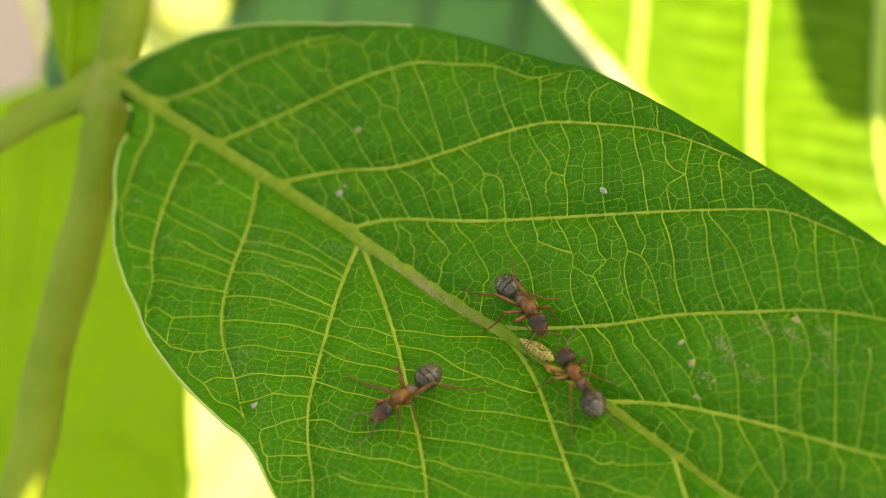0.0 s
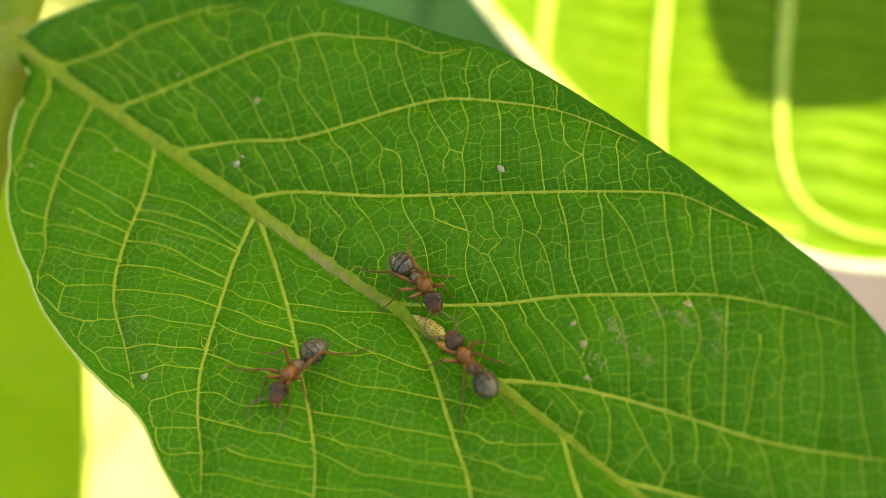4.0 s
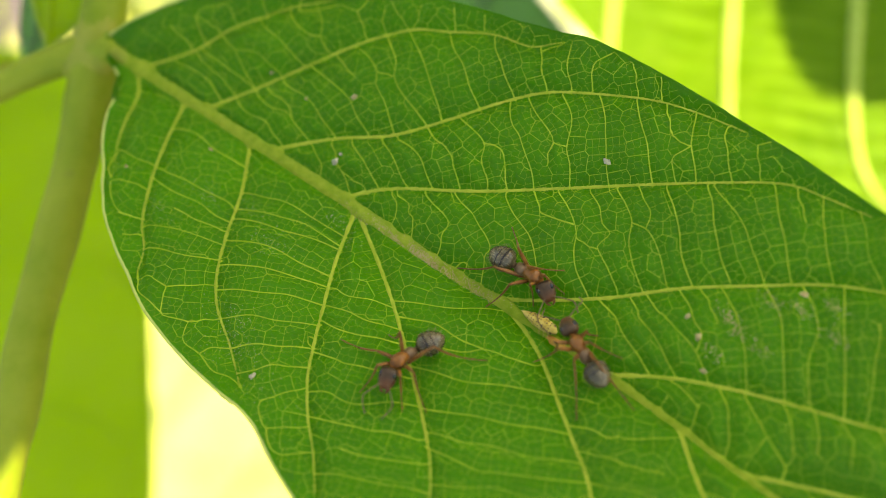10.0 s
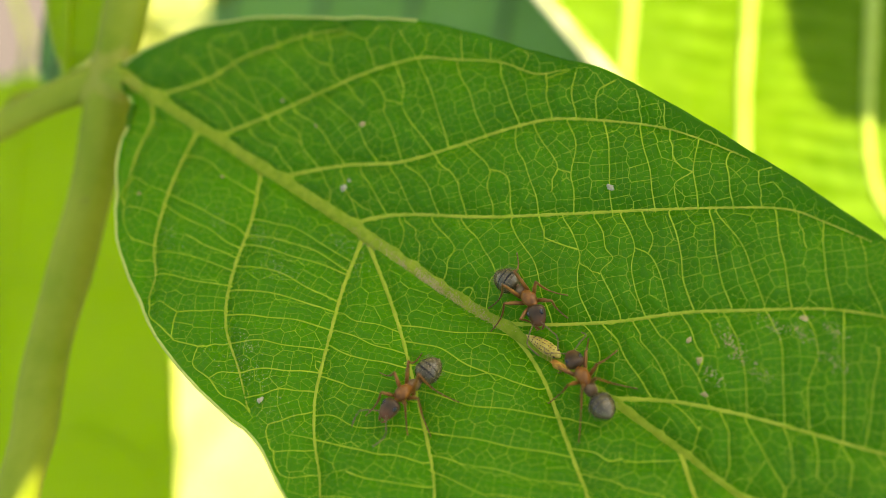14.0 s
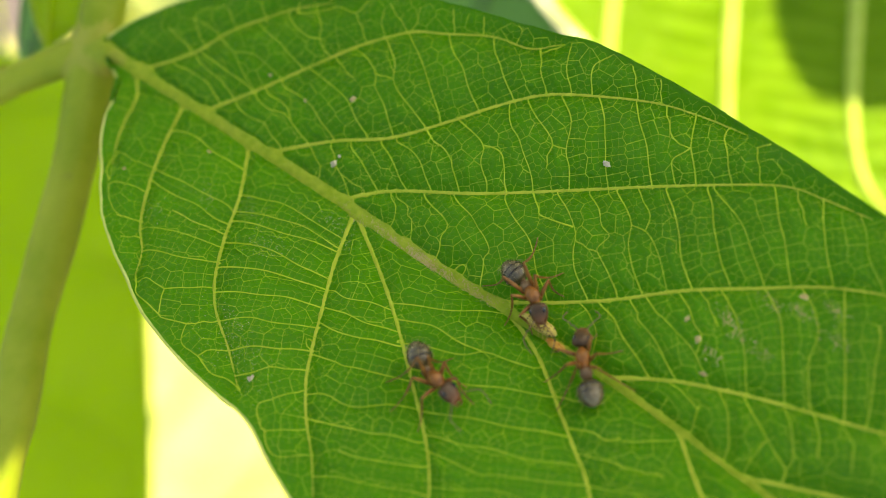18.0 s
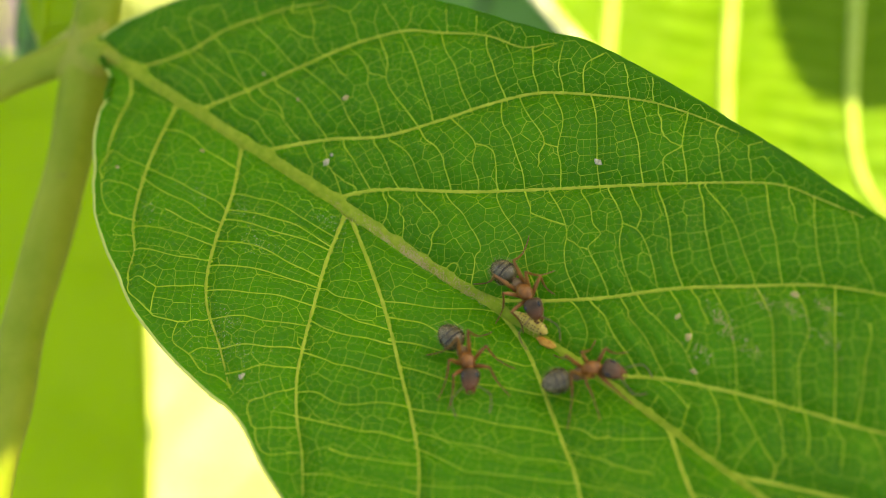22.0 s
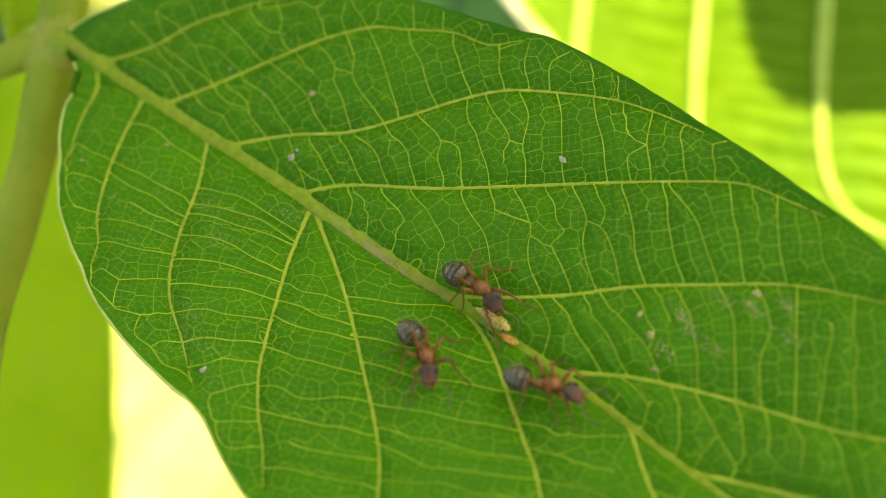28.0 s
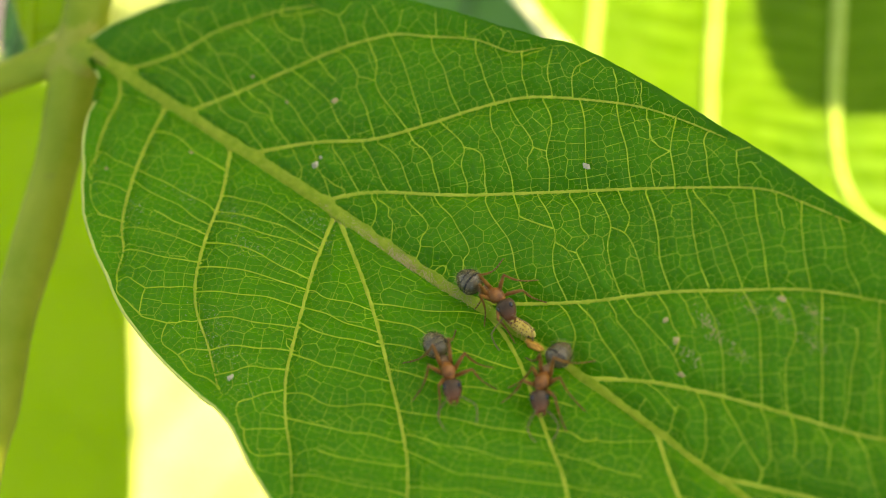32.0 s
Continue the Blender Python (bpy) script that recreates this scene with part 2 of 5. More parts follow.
# ---- shape helpers (millimetres in, metres out) ----
def mesh_object(name, verts, faces, mat, parent=None, label="", smooth=True):
    me = bpy.data.meshes.new(name)
    me.from_pydata([(float(v[0]) * MM, float(v[1]) * MM, float(v[2]) * MM) for v in verts], [], faces)
    me.materials.append(mat)
    if smooth:
        me.polygons.foreach_set("use_smooth", [True] * len(me.polygons))
    me.update()
    ob = new(name, me)
    if parent:
        ob.parent = parent
    if label:
        tagged(ob, label=label)
    return ob


def smooth_line(points, step):
    """Catmull-Rom through control points, resampled evenly by about step."""
    p = np.array(points, float)
    q = np.vstack([2 * p[0] - p[1], p, 2 * p[-1] - p[-2]])
    out = []
    for i in range(len(p) - 1):
        a, b, c, d = q[i:i + 4]
        t = np.linspace(0, 1, 12, endpoint=False)[:, None]
        out.append(0.5 * (2 * b + (c - a) * t + (2 * a - 5 * b + 4 * c - d) * t ** 2 + (3 * b - a - 3 * c + d) * t ** 3))
    out = np.vstack(out + [p[-1:]])
    run = np.r_[0, np.cumsum(np.linalg.norm(np.diff(out, axis=0), axis=1))]
    k = max(3, int(run[-1] / step) + 1)
    s = np.linspace(0, run[-1], k)
    return np.stack([np.interp(s, run, out[:, j]) for j in range(p.shape[1])], 1)


def tube(line, radii, sides=8, flat=1.0, verts=None, faces=None):
    """Sweep a ring along a 3D line; adds to verts and faces. flat squeezes it in z."""
    verts = [] if verts is None else verts
    faces = [] if faces is None else faces
    line = np.array(line, float)
    radii = np.broadcast_to(radii, (len(line),))
    tang = np.gradient(line, axis=0)
    tang /= np.linalg.norm(tang, axis=1)[:, None] + 1e-9
    start = len(verts)
    for p, t, r in zip(line, tang, radii):
        ref = np.array([0, 0, 1.0]) if abs(t[2]) < 0.9 else np.array([1.0, 0, 0])
        side = np.cross(ref, t)
        side /= np.linalg.norm(side)
        up = np.cross(t, side)
        for k in range(sides):
            a = 2 * math.pi * k / sides
            verts.append(p + r * (math.cos(a) * side + math.sin(a) * up * flat))
    for i in range(len(line) - 1):
        for k in range(sides):
            a, b = start + i * sides + k, start + i * sides + (k + 1) % sides
            faces.append((a, b, b + sides, a + sides))
    faces.append(tuple(start + k for k in reversed(range(sides))))
    faces.append(tuple(start + (len(line) - 1) * sides + k for k in range(sides)))
    return verts, faces


def loft(stations, sides=20, verts=None, faces=None, wobble=0.0):
    """A body along x from stations (x, z, half width, half height)."""
    verts = [] if verts is None else verts
    faces = [] if faces is None else faces
    st = smooth_line(stations, 0.06)
    start = len(verts)
    for x, z, w, h in st:
        w, h = max(w, 0.005), max(h, 0.005)
        for k in range(sides):
            a = 2 * math.pi * k / sides
            g = 1 + wobble * noise.noise(Vector((x * 4, math.cos(a) * 2, math.sin(a) * 2)))
            verts.append((x, w * g * math.cos(a), z + h * g * math.sin(a)))
    for i in range(len(st) - 1):
        for k in range(sides):
            a, b = start + i * sides + k, start + i * sides + (k + 1) % sides
            faces.append((a, a + sides, b + sides, b))
    faces.append(tuple(start + k for k in range(sides)))
    faces.append(tuple(start + (len(st) - 1) * sides + k for k in reversed(range(sides))))
    return verts, faces


def lump(center, radii, verts=None, faces=None, rings=7, sides=12, rough=0.0, seed=0.0):
    """A closed, slightly uneven rounded body."""
    verts = [] if verts is None else verts
    faces = [] if faces is None else faces
    start = len(verts)
    c, r = np.array(center, float), np.array(radii, float)
    for i in range(rings + 1):
        th = math.pi * (i + 0.02) / (rings + 0.04)
        for k in range(sides):
            ph = 2 * math.pi * k / sides
            d = np.array([math.sin(th) * math.cos(ph), math.sin(th) * math.sin(ph), math.cos(th)])
            g = 1 + rough * noise.noise(Vector(d * 2.2) + Vector((seed, seed * 0.7, 0)))
            verts.append(c + d * r * g)
    for i in range(rings):
        for k in range(sides):
            a, b = start + i * sides + k, start + i * sides + (k + 1) % sides
            faces.append((a, a + sides, b + sides, b))
    faces.append(tuple(start + k for k in range(sides)))
    faces.append(tuple(start + rings * sides + k for k in reversed(range(sides))))
    return verts, faces


# ---- ground ----
def ground():
    k = 40
    xs = np.linspace(-1, 1, k + 1)
    verts = [(np.sign(x) * abs(x) ** 3 * 300000, np.sign(y) * abs(y) ** 3 * 300000, 0.0) for y in xs for x in xs]
    faces = [(j * (k + 1) + i, j * (k + 1) + i + 1, (j + 1) * (k + 1) + i + 1, (j + 1) * (k + 1) + i) for j in range(k) for i in range(k)]
    tagged(mesh_object("ground", verts, faces, MAT_GROUND), "grey-mauve bare ground far below the leaves", "ground", kind="structure")


ground()

# ---- the leaf with the ants ----
# Its own plane: s along the midrib from the base, p across it, millimetres.
BASE = (-21.76, 13.43)
AXIS = radians(-37.549)
LENGTH = 85.0
EDGE_UP = [(-1.2, 0.7), (-0.3, 2.4), (0.7, 3.8), (2.2, 5.7), (5.0, 8.0), (8.5, 10.1), (12.0, 12.0), (15.6, 13.6), (19.5, 14.7), (23.4, 15.6),
    (27.1, 16.6), (31.2, 16.9), (35.5, 16.9), (39.7, 16.8), (43.9, 16.6), (48.6, 16.3), (55.1, 15.2), (62.2, 12.4), (70.0, 7.9), (78.0, 3.2), (85.0, 0.0)]
EDGE_LOW = [(0.3, -0.5), (1.2, -0.9), (2.2, -1.5), (3.2, -3.3), (4.6, -5.1), (7.5, -7.7), (9.2, -9.0), (12.3, -10.6), (15.4, -11.9), (19.4, -12.8),
    (23.2, -13.2), (24.5, -13.2), (26.2, -13.6), (28.8, -14.7), (34.3, -16.3), (42.0, -16.9), (50.7, -15.8), (60.4, -12.9), (70.1, -8.6), (78.0, -4.0), (85.0, -0.1)]
MIDRIB = [(-1.6, 0.1), (3.7, 0.1), (8.9, 0.2), (18.8, 0.4), (28.3, 0.3), (32.6, 0.5),
    (39.1, 0.4), (45.4, 0.2), (49.1, -0.1), (62.0, -0.4), (75.0, -0.2), (84.5, 0.0)]
VEINS_UP = [
    [(2.1, 0.2), (4.5, 2.9), (5.9, 5.6), (7.4, 7.5), (8.8, 9.1), (10.5, 10.5)],
    [(7.9, 0.3), (10.2, 3.5), (12.0, 6.2), (14.1, 9.2), (16.4, 11.5), (18.6, 12.6), (21.3, 13.9), (23.7, 14.4), (25.0, 15.4)],
    [(13.4, 0.4), (16.6, 3.2), (19.7, 5.3), (22.2, 8.0), (24.1, 10.3), (26.2, 12.4), (28.6, 13.8), (32.2, 15.4), (35.1, 16.1), (38.1, 16.5)],
    [(19.4, 0.4), (21.9, 2.6), (26.6, 5.3), (31.1, 8.3), (35.3, 11.1), (39.9, 14.0), (42.2, 15.2), (44.3, 15.6), (47.1, 16.0)]]
VEINS_UP += [
    [(31.4, 0.4), (34.1, 2.0), (37.4, 4.3), (40.5, 6.9), (44.0, 9.3), (47.2, 11.4), (50.6, 12.9), (54.3, 14.1)],
    [(39.8, 0.4), (43.1, 2.3), (46.8, 3.8), (50.5, 5.0), (54.9, 6.4), (59.1, 8.4), (63.1, 10.6)],
    [(49.5, 0.0), (54.0, 1.8), (59.1, 3.6), (65.1, 5.9), (69.0, 7.9)],
    [(58.0, -0.3), (63.0, 1.4), (69.0, 3.2), (75.0, 4.4)]]
VEINS_LOW = [
    [(1.9, 0.0), (3.5, -1.3), (4.4, -3.1), (5.2, -4.5), (6.2, -5.8)],
    [(6.4, -0.0), (7.8, -3.1), (9.2, -5.6), (10.8, -7.8), (12.3, -9.1), (13.1, -10.4)],
    [(11.9, 0.2), (14.2, -2.8), (15.8, -5.7), (17.3, -7.9), (18.9, -9.4), (21.2, -10.7), (23.3, -12.1)],
    [(20.7, 0.2), (22.3, -3.1), (23.9, -5.8), (25.1, -7.8), (26.3, -9.6), (28.0, -11.4), (29.7, -12.8), (31.5, -14.6)],
    [(20.9, 0.2), (25.1, -2.1), (28.0, -3.9), (31.1, -6.1), (33.6, -7.9), (35.8, -9.8), (38.3, -12.9), (40.0, -15.4)]]
VEINS_LOW += [
    [(32.8, 0.4), (36.0, -0.9), (39.3, -2.9), (41.6, -4.3), (42.6, -4.9), (45.5, -7.2), (49.1, -10.4), (51.6, -13.4)],
    [(44.9, 0.2), (48.1, -2.0), (53.3, -4.9), (57.8, -8.4), (60.4, -11.4)],
    [(54.0, -0.2), (58.1, -2.0), (63.1, -4.6), (67.1, -8.0)],
    [(63.0, -0.3), (67.0, -1.8), (72.0, -4.2)]]
# Cross veins between the side ribs, by their courses.
CROSS = []
# before the second far rib
CROSS += [[(3.3, 4.9), (3.9, 4.5), (4.7, 4.0), (5.4, 3.7)],
          [(4.9, 6.6), (5.6, 6.2), (6.4, 5.8)],
          [(6.5, 8.1), (7.2, 7.6), (7.6, 7.2)],
          [(2.3, 3.5), (3.4, 3.3), (4.4, 3.1)],
          [(3.3, 4.9), (4.5, 5.0), (5.9, 4.8)],
          [(3.3, 4.9), (3.4, 5.6), (4.6, 6.7)],
          [(9.0, 8.8), (8.6, 9.5)]]
# second to third far rib
CROSS += [[(4.1, 1.8), (5.3, 1.9), (6.5, 2.0), (7.8, 1.6), (8.5, 1.3)],
          [(5.4, 2.8), (6.9, 2.6), (8.0, 2.4), (9.2, 2.0)],
          [(5.4, 3.3), (6.6, 3.3), (8.2, 3.2), (9.8, 3.1), (10.3, 2.9)],
          [(6.1, 4.7), (7.1, 4.5), (7.8, 4.1), (9.1, 3.5), (10.2, 3.0)],
          [(7.3, 4.5), (8.4, 5.0), (9.5, 5.0), (10.6, 4.8), (11.2, 4.6)],
          [(7.4, 6.9), (8.6, 6.6), (9.6, 6.5), (10.9, 6.2), (11.9, 6.0)],
          [(8.7, 8.3), (9.7, 8.0), (10.8, 7.8), (11.6, 8.1)],
          [(10.1, 9.5), (11.1, 8.9), (11.6, 8.1), (12.3, 7.7), (13.0, 7.6)],
          [(12.6, 10.7), (13.5, 10.1), (14.3, 9.5)],
          [(14.1, 11.9), (14.4, 11.1), (15.2, 10.4)]]
CROSS += [[(9.0, 8.8), (10.1, 9.5), (11.2, 10.5), (12.6, 10.7), (12.8, 11.8)],
          [(14.2, 12.3), (15.1, 11.9), (16.3, 11.4)],
          [(16.1, 13.1), (16.4, 12.1), (16.4, 11.4)],
          [(18.1, 14.0), (18.6, 13.3), (19.0, 12.8)],
          [(20.1, 14.6), (20.6, 13.7)]]
# third to fourth far rib
CROSS += [[(9.8, 1.7), (11.1, 1.6), (12.0, 1.7), (13.0, 1.4), (13.7, 1.2)],
          [(10.5, 2.8), (11.9, 2.7), (12.9, 2.9), (13.6, 2.7), (14.4, 2.5), (15.4, 2.2)],
          [(10.9, 3.5), (12.3, 3.4), (12.9, 3.3), (13.5, 2.8)],
          [(11.4, 4.4), (12.9, 4.4), (14.1, 4.2), (15.2, 3.8), (16.2, 3.5), (16.8, 3.2)],
          [(12.4, 6.2), (13.6, 6.1), (14.9, 6.0), (15.9, 5.7), (17.0, 5.1), (18.1, 4.7), (18.6, 4.4)],
          [(13.4, 7.6), (14.4, 7.3), (15.2, 7.1)],
          [(14.0, 8.8), (15.2, 8.6), (16.4, 8.1), (16.9, 7.4), (18.2, 6.6), (19.2, 5.9), (19.8, 5.4)],
          [(15.4, 10.3), (16.4, 9.7), (17.0, 9.2), (17.6, 8.4), (18.5, 7.9), (20.1, 7.3), (21.4, 6.9)]]
CROSS += [[(16.4, 8.1), (17.6, 8.4)],
          [(16.5, 11.3), (17.8, 10.6), (19.1, 9.8), (20.3, 8.9), (21.3, 8.2), (21.9, 7.6)],
          [(18.7, 12.6), (19.9, 11.7), (20.9, 11.2), (22.2, 10.3), (23.5, 9.5)],
          [(21.4, 13.8), (22.2, 13.0), (23.7, 12.0), (25.0, 11.1)],
          [(24.5, 14.5), (25.3, 13.6), (26.4, 12.5)],
          [(26.0, 15.7), (26.5, 14.6), (27.7, 13.3)],
          [(28.5, 16.5), (27.9, 15.5), (28.3, 14.7), (28.8, 13.9)],
          [(30.0, 16.6), (30.7, 15.9), (31.3, 15.2)],
          [(31.7, 17.1), (32.6, 15.8)],
          [(24.5, 14.5), (25.5, 15.7)]]
# fourth to fifth far rib
CROSS += [[(15.6, 2.1), (16.5, 1.7), (17.2, 1.3), (17.4, 0.7)],
          [(16.7, 2.8), (17.4, 2.5), (18.0, 2.0), (18.9, 1.5), (19.9, 0.8)],
          [(17.9, 3.5), (18.8, 3.2), (19.7, 2.8), (20.4, 2.5), (21.2, 2.1)],
          [(18.6, 1.7), (19.6, 1.7), (20.3, 1.7), (20.8, 1.4)],
          [(19.4, 4.7), (20.4, 4.3), (21.4, 3.8), (22.3, 3.3), (22.8, 3.1)],
          [(20.2, 5.3), (21.3, 5.3), (22.2, 5.0), (23.1, 4.5), (24.1, 3.9)],
          [(21.5, 6.8), (22.3, 6.5), (23.1, 6.4), (24.0, 6.1), (24.4, 5.7), (25.5, 4.8)],
          [(22.9, 8.4), (24.1, 8.2), (25.1, 7.8), (25.7, 6.9), (26.6, 6.2), (27.0, 5.6)],
          [(25.1, 7.8), (25.8, 8.1), (26.5, 8.0), (27.1, 7.3), (28.1, 6.2)],
          [(25.0, 10.6), (25.9, 9.7), (26.8, 9.3), (28.0, 8.5), (28.7, 7.9), (29.4, 7.1)]]
CROSS += [[(25.7, 11.6), (27.1, 10.9), (28.4, 10.4), (28.8, 10.1), (29.6, 10.3)],
          [(28.8, 10.1), (28.9, 9.5), (29.3, 8.7)],
          [(27.3, 12.9), (28.4, 12.3), (29.0, 11.6), (29.6, 10.3), (30.5, 9.4), (31.2, 8.3)],
          [(29.3, 14.0), (30.4, 13.1), (31.3, 12.0), (32.4, 10.5), (33.2, 9.6)],
          [(31.4, 14.9), (32.4, 14.0), (33.6, 12.9), (34.6, 11.9), (35.4, 11.0)],
          [(33.1, 15.6), (34.0, 14.7), (34.7, 14.1)],
          [(34.9, 16.1), (35.6, 14.9), (36.0, 14.1), (36.9, 13.2), (37.5, 12.4)],
          [(37.1, 16.3), (37.4, 15.5), (38.4, 14.5), (39.3, 13.5)],
          [(39.3, 16.1), (40.1, 15.1), (40.7, 14.4)],
          [(36.0, 14.1), (35.5, 12.9), (36.0, 12.3), (36.6, 11.8)],
          [(34.7, 14.1), (35.6, 14.0), (36.0, 14.1)],
          [(39.3, 16.1), (40.2, 17.0)]]
# fifth to sixth far rib
CROSS += [[(22.1, 2.3), (22.9, 1.8), (23.3, 1.2), (23.2, 0.5)],
          [(22.5, 2.4), (23.4, 2.3), (23.8, 1.9), (24.3, 1.8), (24.7, 1.0), (24.9, 0.5)],
          [(23.9, 3.4), (24.8, 3.1), (25.3, 3.0), (26.2, 2.8), (26.5, 2.5), (26.5, 1.9), (26.8, 1.3), (26.9, 0.6)],
          [(25.4, 4.4), (26.2, 4.1), (27.3, 3.9), (28.0, 3.6), (28.7, 3.3), (29.5, 2.7), (29.5, 2.2), (29.9, 1.6), (30.3, 0.7)],
          [(28.2, 5.9), (29.1, 5.4), (30.1, 5.0), (31.0, 4.6), (32.0, 3.9), (32.7, 3.3), (33.6, 2.7), (34.3, 2.1)],
          [(28.3, 0.7), (28.5, 1.2), (28.9, 1.2)],
          [(29.6, 7.0), (30.4, 6.4), (30.8, 6.1), (32.0, 6.4), (32.9, 6.6)],
          [(30.8, 7.8), (31.7, 7.4), (32.5, 6.9), (33.4, 6.2), (33.9, 5.3), (34.6, 4.5), (35.9, 3.7), (36.2, 3.5)]]
CROSS += [[(32.4, 8.8), (33.5, 8.3), (34.3, 7.6), (35.1, 7.3), (35.0, 6.6), (35.0, 6.1), (36.2, 5.5), (37.2, 4.9), (37.6, 4.5)],
          [(33.8, 9.7), (34.9, 9.2), (35.7, 8.6), (36.2, 7.5), (37.1, 6.7), (38.2, 5.8), (38.8, 5.4)],
          [(34.8, 10.5), (35.8, 9.9), (36.5, 9.3), (36.7, 8.6)],
          [(35.8, 8.5), (36.6, 8.6), (37.3, 8.4), (38.0, 8.0), (38.9, 7.2), (39.9, 6.3)],
          [(36.2, 11.3), (37.3, 10.6), (38.3, 9.6), (39.2, 8.6), (40.3, 7.7), (41.0, 7.2)],
          [(38.2, 12.6), (39.2, 11.8), (40.3, 10.5), (41.2, 9.6), (42.2, 8.9), (42.6, 8.6)],
          [(33.5, 6.0), (34.4, 6.0), (35.0, 6.1)]]
CROSS += [[(38.6, 12.8), (40.1, 12.3), (41.4, 11.7), (42.4, 11.0), (43.6, 10.1), (44.2, 9.6)],
          [(41.4, 14.7), (42.4, 13.7), (43.3, 12.7), (44.5, 11.5), (45.5, 10.4)],
          [(42.6, 15.2), (43.6, 14.3), (44.3, 13.7)],
          [(44.1, 15.6), (45.5, 13.7), (46.4, 12.7), (47.5, 11.6)]]
# sixth to seventh far rib
CROSS += [[(35.9, 3.1), (37.0, 2.8), (37.7, 2.3), (38.3, 1.3)],
          [(36.9, 3.7), (38.2, 3.4), (38.6, 3.2), (40.3, 2.4), (42.0, 1.7)],
          [(38.3, 4.8), (39.2, 4.4), (39.4, 4.1), (41.0, 3.6), (42.3, 2.9), (43.3, 2.4)],
          [(39.1, 5.4), (40.2, 5.0), (40.6, 5.0), (41.9, 4.6), (43.4, 4.2), (44.9, 3.2)],
          [(40.4, 6.7), (41.6, 6.1), (42.4, 5.6), (43.1, 5.2), (43.4, 4.2)],
          [(41.4, 7.4), (42.6, 6.8), (43.5, 6.2)],
          [(42.3, 8.1), (43.5, 7.5), (44.1, 7.2), (45.3, 6.1), (47.0, 3.9)],
          [(44.3, 9.5), (45.4, 8.9), (46.3, 8.3), (47.7, 6.5), (49.1, 4.5)],
          [(46.1, 10.6), (47.3, 10.0), (47.9, 9.4), (48.5, 8.6), (49.0, 7.0), (50.3, 5.2)],
          [(48.2, 11.6), (49.0, 10.5), (49.9, 9.2), (51.5, 6.8), (52.2, 5.7)],
          [(50.9, 11.0), (51.5, 10.2), (52.4, 8.2), (53.3, 6.3)]]
# seventh far rib to the midrib
CROSS += [[(43.1, 2.1), (44.4, 2.0), (45.2, 1.7)],
          [(45.5, 3.3), (46.6, 2.6), (47.4, 1.7), (47.9, 0.9), (48.1, 0.2)],
          [(47.0, 3.7), (48.1, 3.1), (49.2, 2.5), (50.2, 2.1), (51.2, 1.6)],
          [(49.1, 4.4), (50.3, 3.6), (51.2, 2.3), (51.2, 1.6)],
          [(50.5, 5.1), (51.4, 4.4), (52.3, 3.1)],
          [(52.4, 5.3), (53.5, 4.7), (54.1, 3.6)],
          [(45.2, 1.9), (45.6, 0.8), (45.5, 0.4)],
          [(49.4, 2.3), (49.4, 1.5), (49.4, 0.0)],
          [(43.5, 1.3), (43.5, 0.9), (43.5, 0.5)]]
# near margin at the base
CROSS += [[(6.0, -4.9), (7.1, -4.8), (8.6, -4.5)],
          [(7.4, -7.0), (7.5, -6.6), (8.4, -6.2), (9.4, -6.0)],
          [(6.0, -4.9), (5.9, -5.6), (6.3, -6.3), (7.1, -6.7)],
          [(7.4, -7.0), (8.4, -7.8), (9.2, -8.1), (10.7, -7.7)],
          [(8.8, -4.5), (9.9, -4.4), (11.3, -4.1), (12.9, -4.0), (14.2, -3.8), (14.9, -4.0)],
          [(9.1, -5.2), (10.3, -5.2), (11.6, -5.1), (12.9, -4.9), (14.3, -4.9), (15.3, -4.7)],
          [(7.9, -1.6), (9.2, -1.4), (11.2, -1.5), (13.1, -1.4)],
          [(14.5, -2.7), (15.9, -2.2), (16.9, -1.8), (18.7, -1.7), (19.7, -1.6), (21.7, -1.5)],
          [(14.9, -3.8), (16.1, -3.3), (17.4, -2.8), (18.8, -2.3), (20.4, -2.2), (21.8, -2.1)]]
# second to third near rib
CROSS += [[(11.9, -6.0), (13.5, -5.8), (15.4, -5.4)],
          [(11.4, -7.7), (13.1, -7.0), (14.6, -6.5), (16.1, -6.1)],
          [(12.6, -8.8), (13.8, -8.3), (15.2, -7.8), (16.8, -6.9)],
          [(15.5, -10.1), (16.6, -9.2), (17.8, -8.3)],
          [(15.5, -10.1), (16.1, -11.1), (16.6, -11.5), (17.2, -11.4), (18.3, -11.0)],
          [(18.3, -11.0), (18.9, -10.4), (19.5, -9.8)],
          [(18.3, -11.0), (18.5, -11.5), (19.2, -12.1), (20.3, -12.1)],
          [(20.3, -12.1), (20.6, -11.4), (21.4, -10.8)],
          [(20.3, -12.1), (21.7, -12.4), (22.8, -12.2), (23.8, -12.3)],
          [(10.6, -9.1), (11.6, -8.4)],
          [(9.3, -8.2), (10.8, -7.6)],
          [(13.7, -10.8), (14.0, -10.2), (15.5, -10.1)],
          [(13.7, -10.8), (14.5, -11.3), (16.6, -11.5)]]
